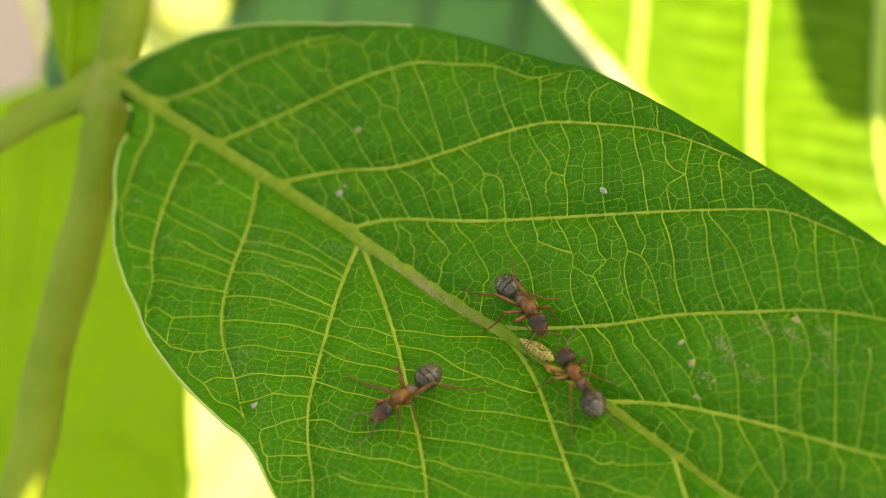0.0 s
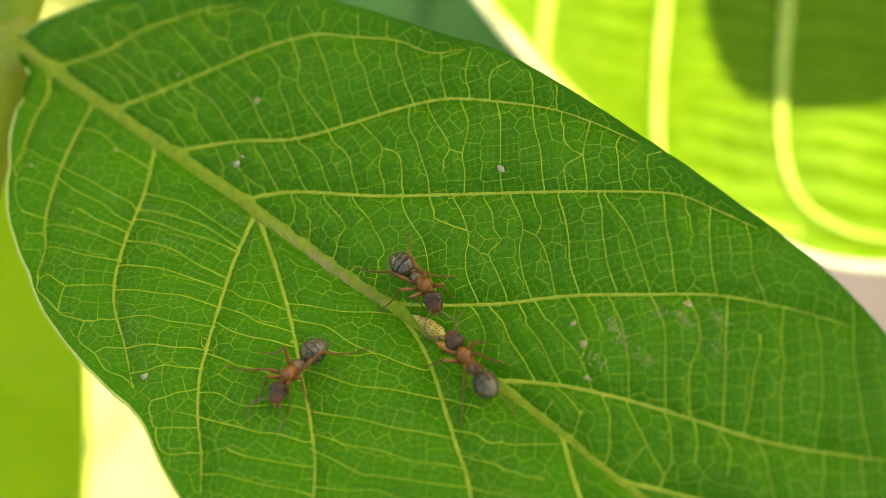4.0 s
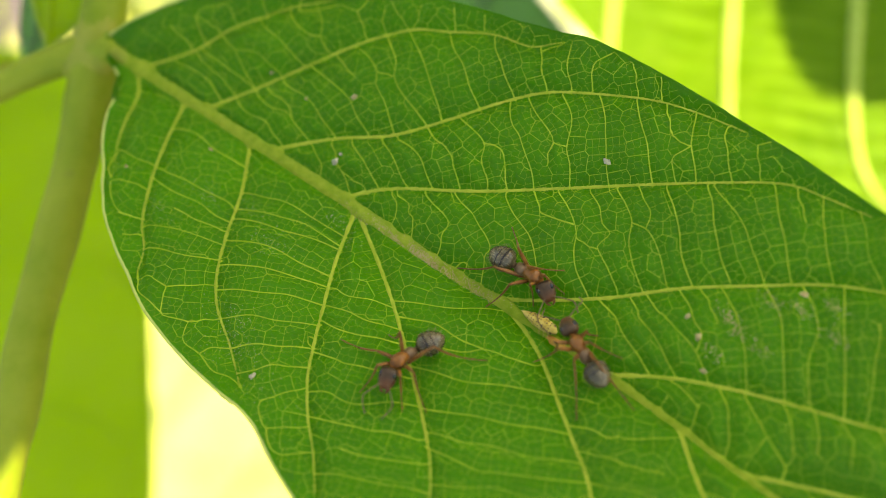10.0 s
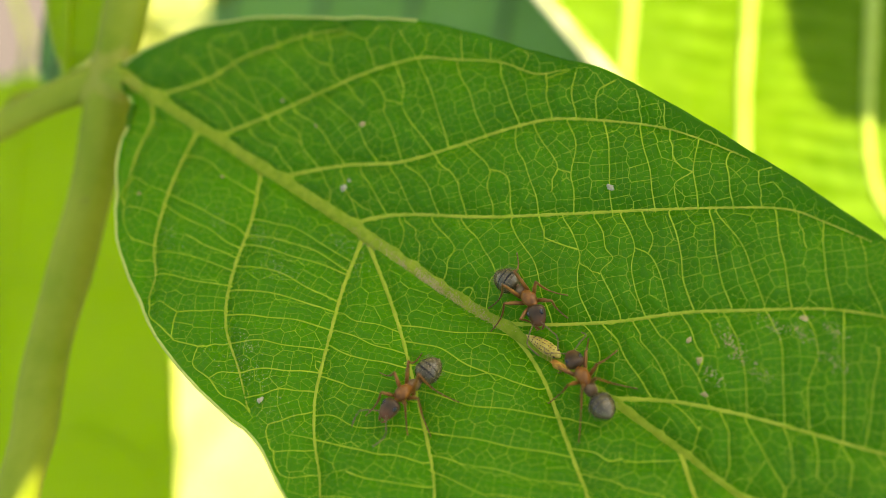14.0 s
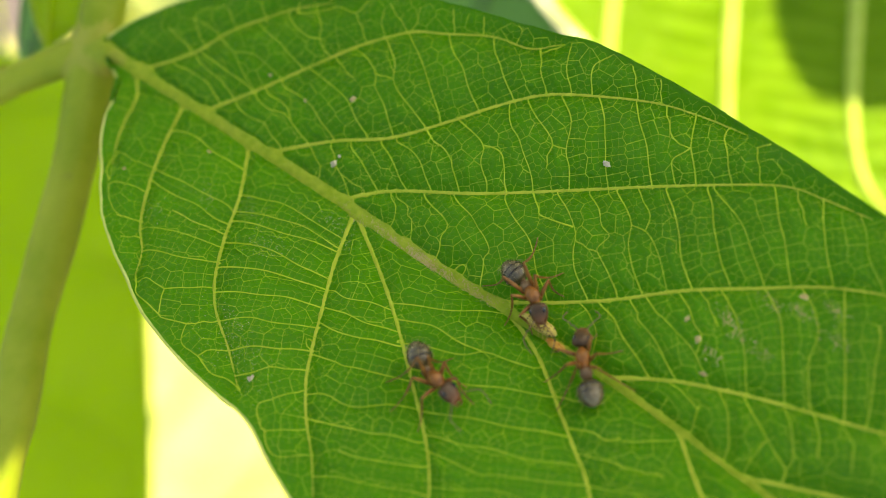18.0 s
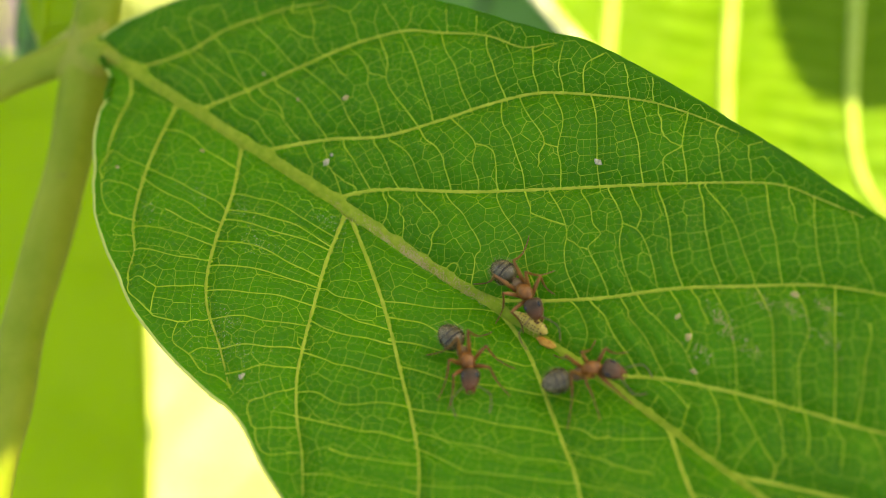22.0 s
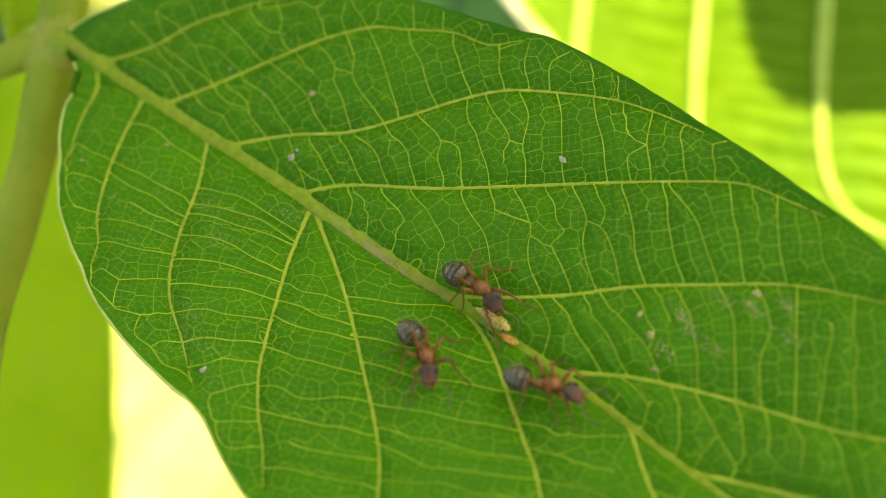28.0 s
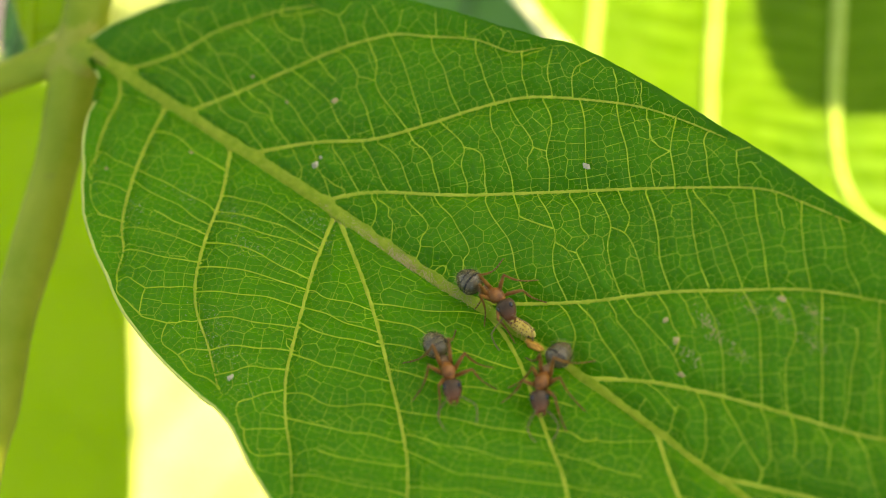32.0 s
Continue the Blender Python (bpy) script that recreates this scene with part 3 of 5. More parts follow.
# third to fourth near rib
CROSS += [[(21.4, -10.8), (22.5, -9.8), (24.1, -8.8), (25.4, -8.0)],
          [(25.3, -12.2), (26.0, -11.1), (26.7, -10.0)],
          [(23.0, -11.6), (23.7, -10.9), (24.4, -10.1), (25.9, -9.1)],
          [(25.3, -12.2), (25.6, -12.7), (26.7, -13.2), (27.6, -12.5), (28.4, -11.8)],
          [(26.7, -13.2), (27.4, -13.8), (28.2, -14.0), (29.7, -12.8)],
          [(18.0, -8.5), (19.9, -7.4), (21.7, -6.4), (23.9, -5.6)],
          [(19.6, -9.7), (21.0, -8.6), (22.3, -8.0), (24.6, -6.7)],
          [(17.2, -7.0), (18.7, -6.2), (20.4, -5.5), (22.2, -4.9), (23.2, -4.6)],
          [(16.3, -5.6), (17.7, -4.9), (19.3, -4.5), (21.0, -4.3), (22.9, -4.0)],
          [(15.7, -4.2), (17.0, -3.7), (18.7, -3.2), (20.4, -2.7), (22.0, -2.3)]]
# fourth to fifth near rib
CROSS += [[(23.6, -4.4), (24.8, -4.3), (26.0, -3.7), (27.1, -3.4)],
          [(24.0, -5.5), (25.2, -5.2), (26.5, -4.9), (28.3, -4.3)],
          [(24.6, -6.4), (25.8, -6.3), (26.8, -5.9), (27.7, -5.5), (29.1, -4.9)],
          [(25.4, -8.2), (26.8, -7.8), (27.6, -7.7), (29.1, -7.0), (30.9, -6.3)],
          [(26.8, -10.3), (28.0, -9.6), (29.5, -9.3), (31.3, -8.0), (32.5, -7.3)],
          [(27.8, -11.4), (29.5, -10.7), (31.5, -10.0), (32.5, -9.3), (34.0, -8.8)],
          [(30.9, -11.7), (32.5, -11.2), (35.1, -9.8)],
          [(25.4, -8.2), (24.5, -7.7)]]
# fifth to sixth near rib
CROSS += [[(26.9, -3.0), (29.2, -1.9), (31.3, -0.5), (32.9, 0.4)],
          [(28.8, -4.8), (30.3, -4.1), (32.5, -3.2), (33.4, -2.4), (34.8, -2.0), (36.2, -1.5)],
          [(30.6, -5.6), (32.8, -4.9), (34.3, -4.3), (36.0, -3.4), (38.0, -2.4)],
          [(32.6, -7.3), (34.3, -6.6), (36.0, -5.8), (37.5, -5.1), (40.4, -3.7)],
          [(34.6, -8.9), (36.4, -8.5), (38.2, -8.2), (38.7, -7.9), (40.4, -7.0), (42.7, -5.6)],
          [(27.9, -3.6), (29.7, -2.9), (31.7, -2.7), (33.4, -2.4)]]
# sixth near rib to the midrib
CROSS += [[(38.2, -2.2), (39.8, -1.6), (40.4, -1.4)],
          [(40.0, -3.3), (41.5, -2.7), (42.4, -2.6), (42.9, -2.1)],
          [(41.5, -4.2), (42.7, -3.7), (44.0, -3.3)],
          [(43.0, -2.2), (44.3, -1.3), (45.4, -0.2), (45.7, 0.4)],
          [(44.0, -3.4), (45.0, -3.0), (46.2, -2.5)]]

EDGE_UP_LINE, EDGE_LOW_LINE, MID_LINE = smooth_line(EDGE_UP, 0.25), smooth_line(EDGE_LOW, 0.25), smooth_line(MIDRIB, 0.4)
UP_LINES = [smooth_line(v, 0.3) for v in VEINS_UP]
LOW_LINES = [smooth_line(v, 0.3) for v in VEINS_LOW]
RIBS = np.vstack([MID_LINE] + UP_LINES + LOW_LINES)


def crossing(a, d, line):
    """Nearest crossing of the ray a + k d with a polyline: k or None."""
    b, c = line[:-1], line[1:]
    e = c - b
    den = d[0] * e[:, 1] - d[1] * e[:, 0]
    den = np.where(abs(den) < 1e-9, 1e-9, den)
    q = b - a
    k = (q[:, 0] * e[:, 1] - q[:, 1] * e[:, 0]) / den
    u = (q[:, 0] * d[1] - q[:, 1] * d[0]) / den
    ok = (k > 0.35) & (u >= 0) & (u <= 1)
    return k[ok].min() if ok.any() else None


def small_veins():
    """Cross veins from rib to rib: lines in (s, p) with a radius."""
    rnd = random.Random(5)
    out = []
    for course in CROSS:
        course = list(course)
        for end in (0, -1):
            d = np.linalg.norm(RIBS - np.array(course[end]), axis=1)
            if 0.05 < d.min() < 0.9:
                course.insert(0 if end == 0 else len(course), tuple(RIBS[d.argmin()]))
        line = smooth_line(course, 0.22)
        f = np.linspace(0, 1, len(line))
        line[:, 0] += 0.05 * np.sin(f * rnd.uniform(8, 14) + rnd.uniform(0, 6)) * np.sin(math.pi * f)
        line[:, 1] += 0.05 * np.sin(f * rnd.uniform(8, 14) + rnd.uniform(0, 6)) * np.sin(math.pi * f)
        out.append((line, rnd.uniform(0.036, 0.050)))
    told = np.vstack([q[0] for q in out])
    for lines, edge, way in ((UP_LINES, EDGE_UP_LINE, (0.61, -0.79)), (LOW_LINES, EDGE_LOW_LINE, (0.90, 0.42))):
        for rib in lines:
            run = np.r_[0, np.cumsum(np.linalg.norm(np.diff(rib, axis=0), axis=1))]
            for sign in (1, -1):
                at = rnd.uniform(1.0, 1.8)
                while at < run[-1] - 0.3:
                    a = np.array([np.interp(at, run, rib[:, 0]), np.interp(at, run, rib[:, 1])])
                    turn = rnd.gauss(0, 0.12)
                    d = np.array([way[0] * math.cos(turn) - way[1] * math.sin(turn), way[0] * math.sin(turn) + way[1] * math.cos(turn)]) * sign
                    ribs = [k for k in (crossing(a, d, q) for q in lines + [MID_LINE] if q is not rib) if k]
                    rim = crossing(a, d, edge)
                    k = min(ribs) if ribs else None
                    if sign < 0:
                        k = rim if rim and (k is None or rim < k) else None
                    if k and k < 13:
                        probe = a + np.array([0.2, 0.4, 0.6, 0.8])[:, None] * k * d
                        laid = np.linalg.norm(told[None] - probe[:, None], axis=2).min(1)
                        if laid.min() < 1.1:
                            at += 0.5
                            continue
                        nrm = np.array([-d[1], d[0]])
                        f = np.linspace(0, 1, max(6, int(k / 0.35)))
                        wav = rnd.gauss(0, 0.25) * np.sin(math.pi * f) + 0.07 * np.sin(f * k * rnd.uniform(1.2, 2.4) + rnd.uniform(0, 6))
                        wav += rnd.choice((-1, 1)) * 0.3 * np.abs(((f * rnd.choice((1, 2)) + rnd.random()) % 1) - 0.5) * np.sin(math.pi * f)
                        line = a + f[:, None] * k * d + (wav * np.minimum(1, 5 * f))[:, None] * nrm
                        told = np.vstack([told, line])
                        out.append((line, rnd.uniform(0.029, 0.040) * (1.0 if k > 2 else 0.8)))
                    at += rnd.uniform(1.7, 2.7)
    return out


def raster(lines, pitch, reach):
    """Distance to the nearest of some lines on a grid over the blade, up to reach, millimetres."""
    grid = np.full((int(90 / pitch), int(40 / pitch)), reach)
    marked = np.zeros(grid.shape, bool)
    for line in lines:
        fine_line = smooth_line(line, pitch * 0.5)
        i, j = ((fine_line[:, 0] + 3) / pitch).astype(int), ((fine_line[:, 1] + 20) / pitch).astype(int)
        ok = (i >= 0) & (i < grid.shape[0]) & (j >= 0) & (j < grid.shape[1])
        marked[i[ok], j[ok]] = True
    k = int(reach / pitch)
    for di in range(-k, k + 1):
        for dj in range(-k, k + 1):
            shifted = np.roll(marked, (di, dj), (0, 1))
            grid[shifted] = np.minimum(grid[shifted], math.hypot(di, dj) * pitch)
    return grid


def sampled(grid, pitch, s, p):
    u, v = np.clip((s + 3) / pitch, 0, grid.shape[0] - 2.01), np.clip((p + 20) / pitch, 0, grid.shape[1] - 2.01)
    i, j = u.astype(int), v.astype(int)
    f, g = u - i, v - j
    return grid[i, j] * (1 - f) * (1 - g) + grid[i + 1, j] * f * (1 - g) + grid[i, j + 1] * (1 - f) * g + grid[i + 1, j + 1] * f * g


def voronoi_net(walls, size, seed, reach_s=62.0):
    """Closed cells of about that size over the blade that keep to the given veins: segments (a, b) in (s, p)."""
    rnd = random.Random(seed)
    bins, seeds = {}, []

    def settle(s, p, apart):
        if not (-0.5 < s < reach_s and -18 < p < 18.5):
            return
        i, j = int(s // size), int(p // size)
        for m in (i - 1, i, i + 1):
            for n in (j - 1, j, j + 1):
                for u, v in bins.get((m, n), ()):
                    if (u - s) ** 2 + (v - p) ** 2 < apart * apart:
                        return
        bins.setdefault((i, j), []).append((s, p))
        seeds.append((s, p))

    for line in walls:
        run = np.r_[0, np.cumsum(np.linalg.norm(np.diff(line, axis=0), axis=1))]
        at = rnd.uniform(0.2, 0.6) * size
        while at < run[-1]:
            a = np.array([np.interp(at, run, line[:, 0]), np.interp(at, run, line[:, 1])])
            b = np.array([np.interp(at + 0.05, run, line[:, 0]), np.interp(at + 0.05, run, line[:, 1])])
            t = (b - a) / (np.linalg.norm(b - a) + 1e-9)
            for sign in (1, -1):
                w = size * 0.44
                settle(a[0] - sign * t[1] * w, a[1] + sign * t[0] * w, size * 0.7)
            at += size * rnd.uniform(0.85, 1.15)
    for _ in range(int(62 * 34 / size ** 2 * 6)):
        settle(rnd.uniform(-0.5, reach_s), rnd.uniform(-18, 18.5), size * 0.82)
    pts, _, tris, _, _, _ = geometry.delaunay_2d_cdt([Vector(q) for q in seeds], [], [], 0, 1e-6)
    p = np.array([(v[0], v[1]) for v in pts])
    tri = np.array([t for t in tris if len(t) == 3])
    a, b, c = p[tri[:, 0]], p[tri[:, 1]] - p[tri[:, 0]], p[tri[:, 2]] - p[tri[:, 0]]
    d = 2 * (b[:, 0] * c[:, 1] - b[:, 1] * c[:, 0])
    bb, cc = (b ** 2).sum(1), (c ** 2).sum(1)
    mid = a + np.stack([(c[:, 1] * bb - b[:, 1] * cc) / d, (b[:, 0] * cc - c[:, 0] * bb) / d], 1)
    owner, out = {}, []
    for k, t in enumerate(tri):
        for e in ((t[0], t[1]), (t[1], t[2]), (t[2], t[0])):
            e = (min(e), max(e))
            if e in owner:
                out.append((mid[owner[e]], mid[k]))
            else:
                owner[e] = k
    out = np.array(out)
    long_side = np.linalg.norm(out[:, 1] - out[:, 0], axis=1)
    return out[(long_side < size * 2.2) & (long_side > 0.01)]


CROSS_VEINS = small_veins()
MAIN_VEINS = [q for q, _ in CROSS_VEINS] + UP_LINES + LOW_LINES + [MID_LINE]
NEAR_VEIN = raster(MAIN_VEINS, 0.12, 1.4)
QUILT = 0.18 * (1 - np.exp(-(NEAR_VEIN / 0.5) ** 1.6))


def off_veins(net, clear):
    """The segments that do not run along a larger vein."""
    near = [sampled(NEAR_VEIN, 0.12, net[:, k, 0], net[:, k, 1]) for k in (0, 1)]
    return net[(near[0] > clear) | (near[1] > clear)]


COARSE_NET = off_veins(voronoi_net(MAIN_VEINS, 1.05, 31), 0.16)
FINE_NET = voronoi_net(MAIN_VEINS + [q for q in COARSE_NET], 0.42, 37)
LAID = raster([q for q in COARSE_NET], 0.06, 0.24)
near_ends = [sampled(LAID, 0.06, FINE_NET[:, k, 0], FINE_NET[:, k, 1]) for k in (0, 1)]
FINE_NET = off_veins(FINE_NET[(near_ends[0] > 0.10) | (near_ends[1] > 0.10)], 0.12)
PUFF = raster([q for q in COARSE_NET] + [q for q in FINE_NET] + MAIN_VEINS, 0.06, 0.30)
PUFF = 0.042 * (1 - np.exp(-(PUFF / 0.11) ** 1.5))


def quilting(s, p):
    """The small swelling of the blade between its cross veins, and within each cell of the net."""
    return sampled(QUILT, 0.12, s, p) + sampled(PUFF, 0.06, s, p)


def sheet_height(s, p):
    """The lie of the blade: folded along the midrib, the near half rising steeply to its margin, waved."""
    s, p = np.asarray(s, float), np.asarray(p, float)
    a = np.maximum(-p, 0)
    return (-1.38 + 0.061 * s + 0.45 * a - 0.006 * a ** 2 - 0.02 * np.maximum(p, 0)
            + 0.00275 * np.maximum(p - 8, 0) ** 2 - 0.012 * np.maximum(s - 50, 0) ** 1.5
            + 0.10 * np.sin(s * 0.33 + 1.0) * np.clip(np.abs(p) / 12, 0, 1))


def blade_height(s, p, bulge=0.44):
    """The blade puffs up between its veins."""
    s, p = np.atleast_1d(np.asarray(s, float)), np.atleast_1d(np.asarray(p, float))
    gap = np.empty(len(s))
    for i in range(0, len(s), 4000):
        d = (s[i:i + 4000, None] - RIBS[None, :, 0]) ** 2 + (p[i:i + 4000, None] - RIBS[None, :, 1]) ** 2
        gap[i:i + 4000] = np.sqrt(d.min(1))
    grain = 0.05 * np.sin(s * 1.9 + np.sin(p * 1.3)) * np.sin(p * 1.7 + 0.7 * np.sin(s * 1.1))
    return sheet_height(s, p) + bulge * (1 - np.exp(-(gap / 0.9) ** 1.5)) + grain * np.clip(gap, 0, 1) + quilting(s, p)


def on_leaf(s, p):
    return (BASE[0] + s * math.cos(AXIS) - p * math.sin(AXIS), BASE[1] + s * math.sin(AXIS) + p * math.cos(AXIS))


def from_plan(x, y):
    dx, dy = x - BASE[0], y - BASE[1]
    return dx * math.cos(AXIS) + dy * math.sin(AXIS), -dx * math.sin(AXIS) + dy * math.cos(AXIS)


def leaf_top(x, y):
    """Height of the blade above its plane at a place of the plan, millimetres."""
    s, p = from_plan(x, y)
    return float(blade_height([s], [p])[0])


def leaf_tilt(x, y, e=1.2):
    """The turn that lays something level on the blade at a place of the plan."""
    gx = float(sheet_height(*from_plan(x + e, y)) - sheet_height(*from_plan(x - e, y))) / (2 * e)
    gy = float(sheet_height(*from_plan(x, y + e)) - sheet_height(*from_plan(x, y - e))) / (2 * e)
    return Vector((0, 0, 1)).rotation_difference(Vector((-gx, -gy, 1))).to_matrix().to_4x4()


def on_blade(x, y, lift, turn):
    """The pose of a thing that lies on the blade, lift millimetres over it."""
    return Matrix.Translation((x * MM, y * MM, LEAF_Z + (leaf_top(x, y) + lift) * MM)) @ leaf_tilt(x, y) @ pose(0, 0, 0, 0, 0, turn)


def inside(line):
    """Which points of a line in (s, p) lie on the blade."""
    up = np.interp(line[:, 0], EDGE_UP_LINE[:, 0], EDGE_UP_LINE[:, 1])
    lo = np.interp(line[:, 0], EDGE_LOW_LINE[:, 0], EDGE_LOW_LINE[:, 1])
    return (line[:, 1] < up - 0.1) & (line[:, 1] > lo + 0.1) & (line[:, 0] > 0.2)


def ant_leaf():
    root = new("walnut_leaf")
    root.matrix_world = pose(BASE[0] * MM, BASE[1] * MM, LEAF_Z, 0, 0, math.degrees(AXIS))
    tagged(root, "broad green walnut leaflet with pale veins, ants on it", "leaf")
    nu, nv = 640, 360
    fu, fv = np.linspace(0, 1, nu) ** 1.25, np.linspace(-1, 1, nv)
    run_up = np.r_[0, np.cumsum(np.linalg.norm(np.diff(EDGE_UP_LINE, axis=0), axis=1))]
    run_lo = np.r_[0, np.cumsum(np.linalg.norm(np.diff(EDGE_LOW_LINE, axis=0), axis=1))]
    run_mid = np.r_[0, np.cumsum(np.linalg.norm(np.diff(MID_LINE, axis=0), axis=1))]

    def along(line, run, f):
        return np.stack([np.interp(f * run[-1], run, line[:, 0]), np.interp(f * run[-1], run, line[:, 1])], 1)

    up, lo, mid = along(EDGE_UP_LINE, run_up, fu), along(EDGE_LOW_LINE, run_lo, fu), along(MID_LINE, run_mid, fu)
    sp = np.empty((nu, nv, 2))
    for j, v in enumerate(fv):
        side = up if v >= 0 else lo
        sp[:, j] = mid + (side - mid) * abs(v)
    s, p = sp[..., 0].ravel(), sp[..., 1].ravel()
    z = blade_height(s, p)
    verts = np.stack([s, p, z], 1)
    faces = [(i * nv + j, (i + 1) * nv + j, (i + 1) * nv + j + 1, i * nv + j + 1) for i in range(nu - 1) for j in range(nv - 1)]
    blade = mesh_object("blade", verts, faces, MAT_LEAF, root)
    thick = blade.modifiers.new("thick", 'SOLIDIFY')
    thick.thickness, thick.offset = 0.00022, -1.0

    def lifted(line, lift):
        return np.c_[line, blade_height(line[:, 0], line[:, 1]) + lift]

    f = np.linspace(0, 1, len(MID_LINE))
    radii = np.interp(f, [0, 0.04, 0.12, 0.3, 0.36, 0.43, 0.6, 1], [0.90, 0.66, 0.54, 0.48, 0.44, 0.33, 0.26, 0.12])
    line = lifted(MID_LINE, 0.0)
    line[:, 2] += radii * 0.12
    uneven = np.array([1 + 0.10 * noise.noise(Vector((a * 0.8, 0, 4))) + 0.05 * noise.noise(Vector((a * 3.1, 0, 9))) for a in MID_LINE[:, 0]])
    mesh_object("midrib", *tube(line, radii * uneven * 1.05, 16, 0.34), MAT_MIDRIB, root, "thick yellow-green midrib")
    for rib in UP_LINES + LOW_LINES:
        f = np.linspace(0, 1, len(rib))
        r = np.interp(f, [0, 0.08, 0.6, 1], [0.21, 0.145, 0.115, 0.05])
        v = lifted(rib, 0.01)
        mesh_object("side_vein", *tube(v, r * (1 + 0.12 * np.sin(np.arange(len(rib)) * 1.7)), 10, 0.42), MAT_VEIN, root)
    mesh_object("margin", *tube(lifted(EDGE_UP_LINE[::2], -0.12), 0.07, 8, 1.0), MAT_LEAF, root, "thin green leaf margin")
    mesh_object("margin", *tube(lifted(EDGE_UP_LINE[EDGE_UP_LINE[:, 0] < 15], -0.04), 0.10, 8, 1.0), MAT_MARGIN, root, "pale thin leaf margin")
    mesh_object("margin", *tube(lifted(EDGE_LOW_LINE[::2], -0.08), 0.10, 8, 1.1), MAT_MARGIN, root, "pale thin leaf margin")
    for line, r in CROSS_VEINS:
        line = line[inside(line)]
        if len(line) < 3:
            continue
        f = np.linspace(0, 1, len(line))
        mesh_object("cross_vein", *tube(lifted(line, 0.008), r * (1.15 - 0.3 * np.sin(math.pi * f)), 6, 0.4), MAT_CROSSVEIN, root)
    rnd = random.Random(9)

    def network(net, radius, mat, pieces, label):
        """Low ridges along the segments of a net."""
        net = net[inside(net[:, 0]) & inside(net[:, 1])]
        cuts = [net[:, 0] + (net[:, 1] - net[:, 0]) * f for f in np.linspace(0, 1, pieces + 1)]
        a, b = np.concatenate(cuts[:-1]), np.concatenate(cuts[1:])
        d = b - a
        side = np.stack([-d[:, 1], d[:, 0]], 1) / np.linalg.norm(d, axis=1)[:, None]
        wide = np.tile(np.array([rnd.uniform(*radius) for _ in net]), pieces)[:, None]
        rows = []
        for end in (a, b):
            z = blade_height(end[:, 0], end[:, 1])
            for k in (-1, 0, 1):
                rows.append(np.c_[end + side * wide * k, z + 0.010 + (k == 0) * wide[:, 0] * 0.55])
        verts = np.stack(rows, 1).reshape(-1, 3)
        faces = [(6 * i + q, 6 * i + q + 1, 6 * i + q + 4, 6 * i + q + 3) for i in range(len(a)) for q in (0, 1)]
        tagged(mesh_object("vein_network", verts, faces, mat, root, label), kind="stuff")

    network(COARSE_NET, (0.016, 0.027), MAT_VEINLET, 3, "net of thin pale veins between the cross veins")
    network(FINE_NET, (0.010, 0.017), MAT_NETVEIN, 1, "fine net of pale veinlets")
    # beige scurf along the midrib, dusty grains beside the near ribs, brown blemishes on the far side

    def grains(name, label, mat, spots, size, lift):
        verts, faces = [], []
        for s0, p0 in spots:
            r = rnd.uniform(*size)
            lump((s0, p0, lift(s0, p0)), (r, r * rnd.uniform(0.6, 1.3), r * 0.6), verts, faces, 3, 6)
        tagged(mesh_object(name, verts, faces, mat, root, label), kind="stuff")

    def rib_p(s0):
        return float(np.interp(s0, MID_LINE[:, 0], MID_LINE[:, 1]))

    spots = []
    while len(spots) < 1700:
        s0 = rnd.triangular(19.0, 33, 26.5)
        p0 = rib_p(s0) + rnd.gauss(-0.16, 0.2)
        if noise.noise(Vector((s0 * 1.1, p0 * 1.5, 2.0))) + rnd.random() * 0.7 > 0.2:
            spots.append((s0, p0))
    grains("scurf", "beige scurfy grains along the midrib", MAT_SCURF, spots, (0.012, 0.042), lambda a, b: float(sheet_height(a, b)) + 0.24 - 0.4 * abs(b - rib_p(a)) ** 2)
    spots = []
    for s0, p0, n_spot, wide in ((18.4, -4.4, 130, 0.8), (15.7, -3.2, 70, 0.6), (21.6, -10.5, 160, 1.0), (20.3, -9.2, 120, 0.8), (12.7, -4.2, 60, 0.6), (20.3, -0.9, 90, 0.45), (11.5, -6.6, 40, 0.6), (22.0, -1.6, 40, 0.5), (25.0, -11.4, 60, 1.0)):
        spots += [(s0 + rnd.gauss(0, wide) * 1.2, p0 + rnd.gauss(0, wide) * 0.6) for _ in range(n_spot)]
    grains("dust", "pale dusty grains near the side veins", MAT_DUST, spots, (0.011, 0.032), lambda a, b: leaf_top(*on_leaf(a, b)) + 0.01)
    spots = []
    for s0, p0, n_spot in ((45.2, 8.9, 50), (43.6, 6.9, 60), (44.6, 6.4, 50), (47.0, 9.4, 60), (48.4, 10.5, 60), (44.2, 4.6, 40), (49.5, 9.0, 40), (46.4, 6.2, 30)):
        spots += [(s0 + rnd.gauss(0, 0.5), p0 + rnd.gauss(0, 0.22)) for _ in range(n_spot)]
    grains("blemish", "light brown scratches on the blade", MAT_SCURF, spots, (0.02, 0.06), lambda a, b: leaf_top(*on_leaf(a, b)) + 0.005)
    return root


ant_leaf()


def speck(x, y, r, mat, label, seed, flat=0.6):
    v, f = lump((0, 0, 0), (r, r * 0.75, r * flat), None, None, 7, 11, 1.1, seed)
    ob = mesh_object("speck", v, f, mat)
    ob.matrix_world = on_blade(x, y, r * flat * 0.5, seed * 77)
    tagged(ob, label, "speck")


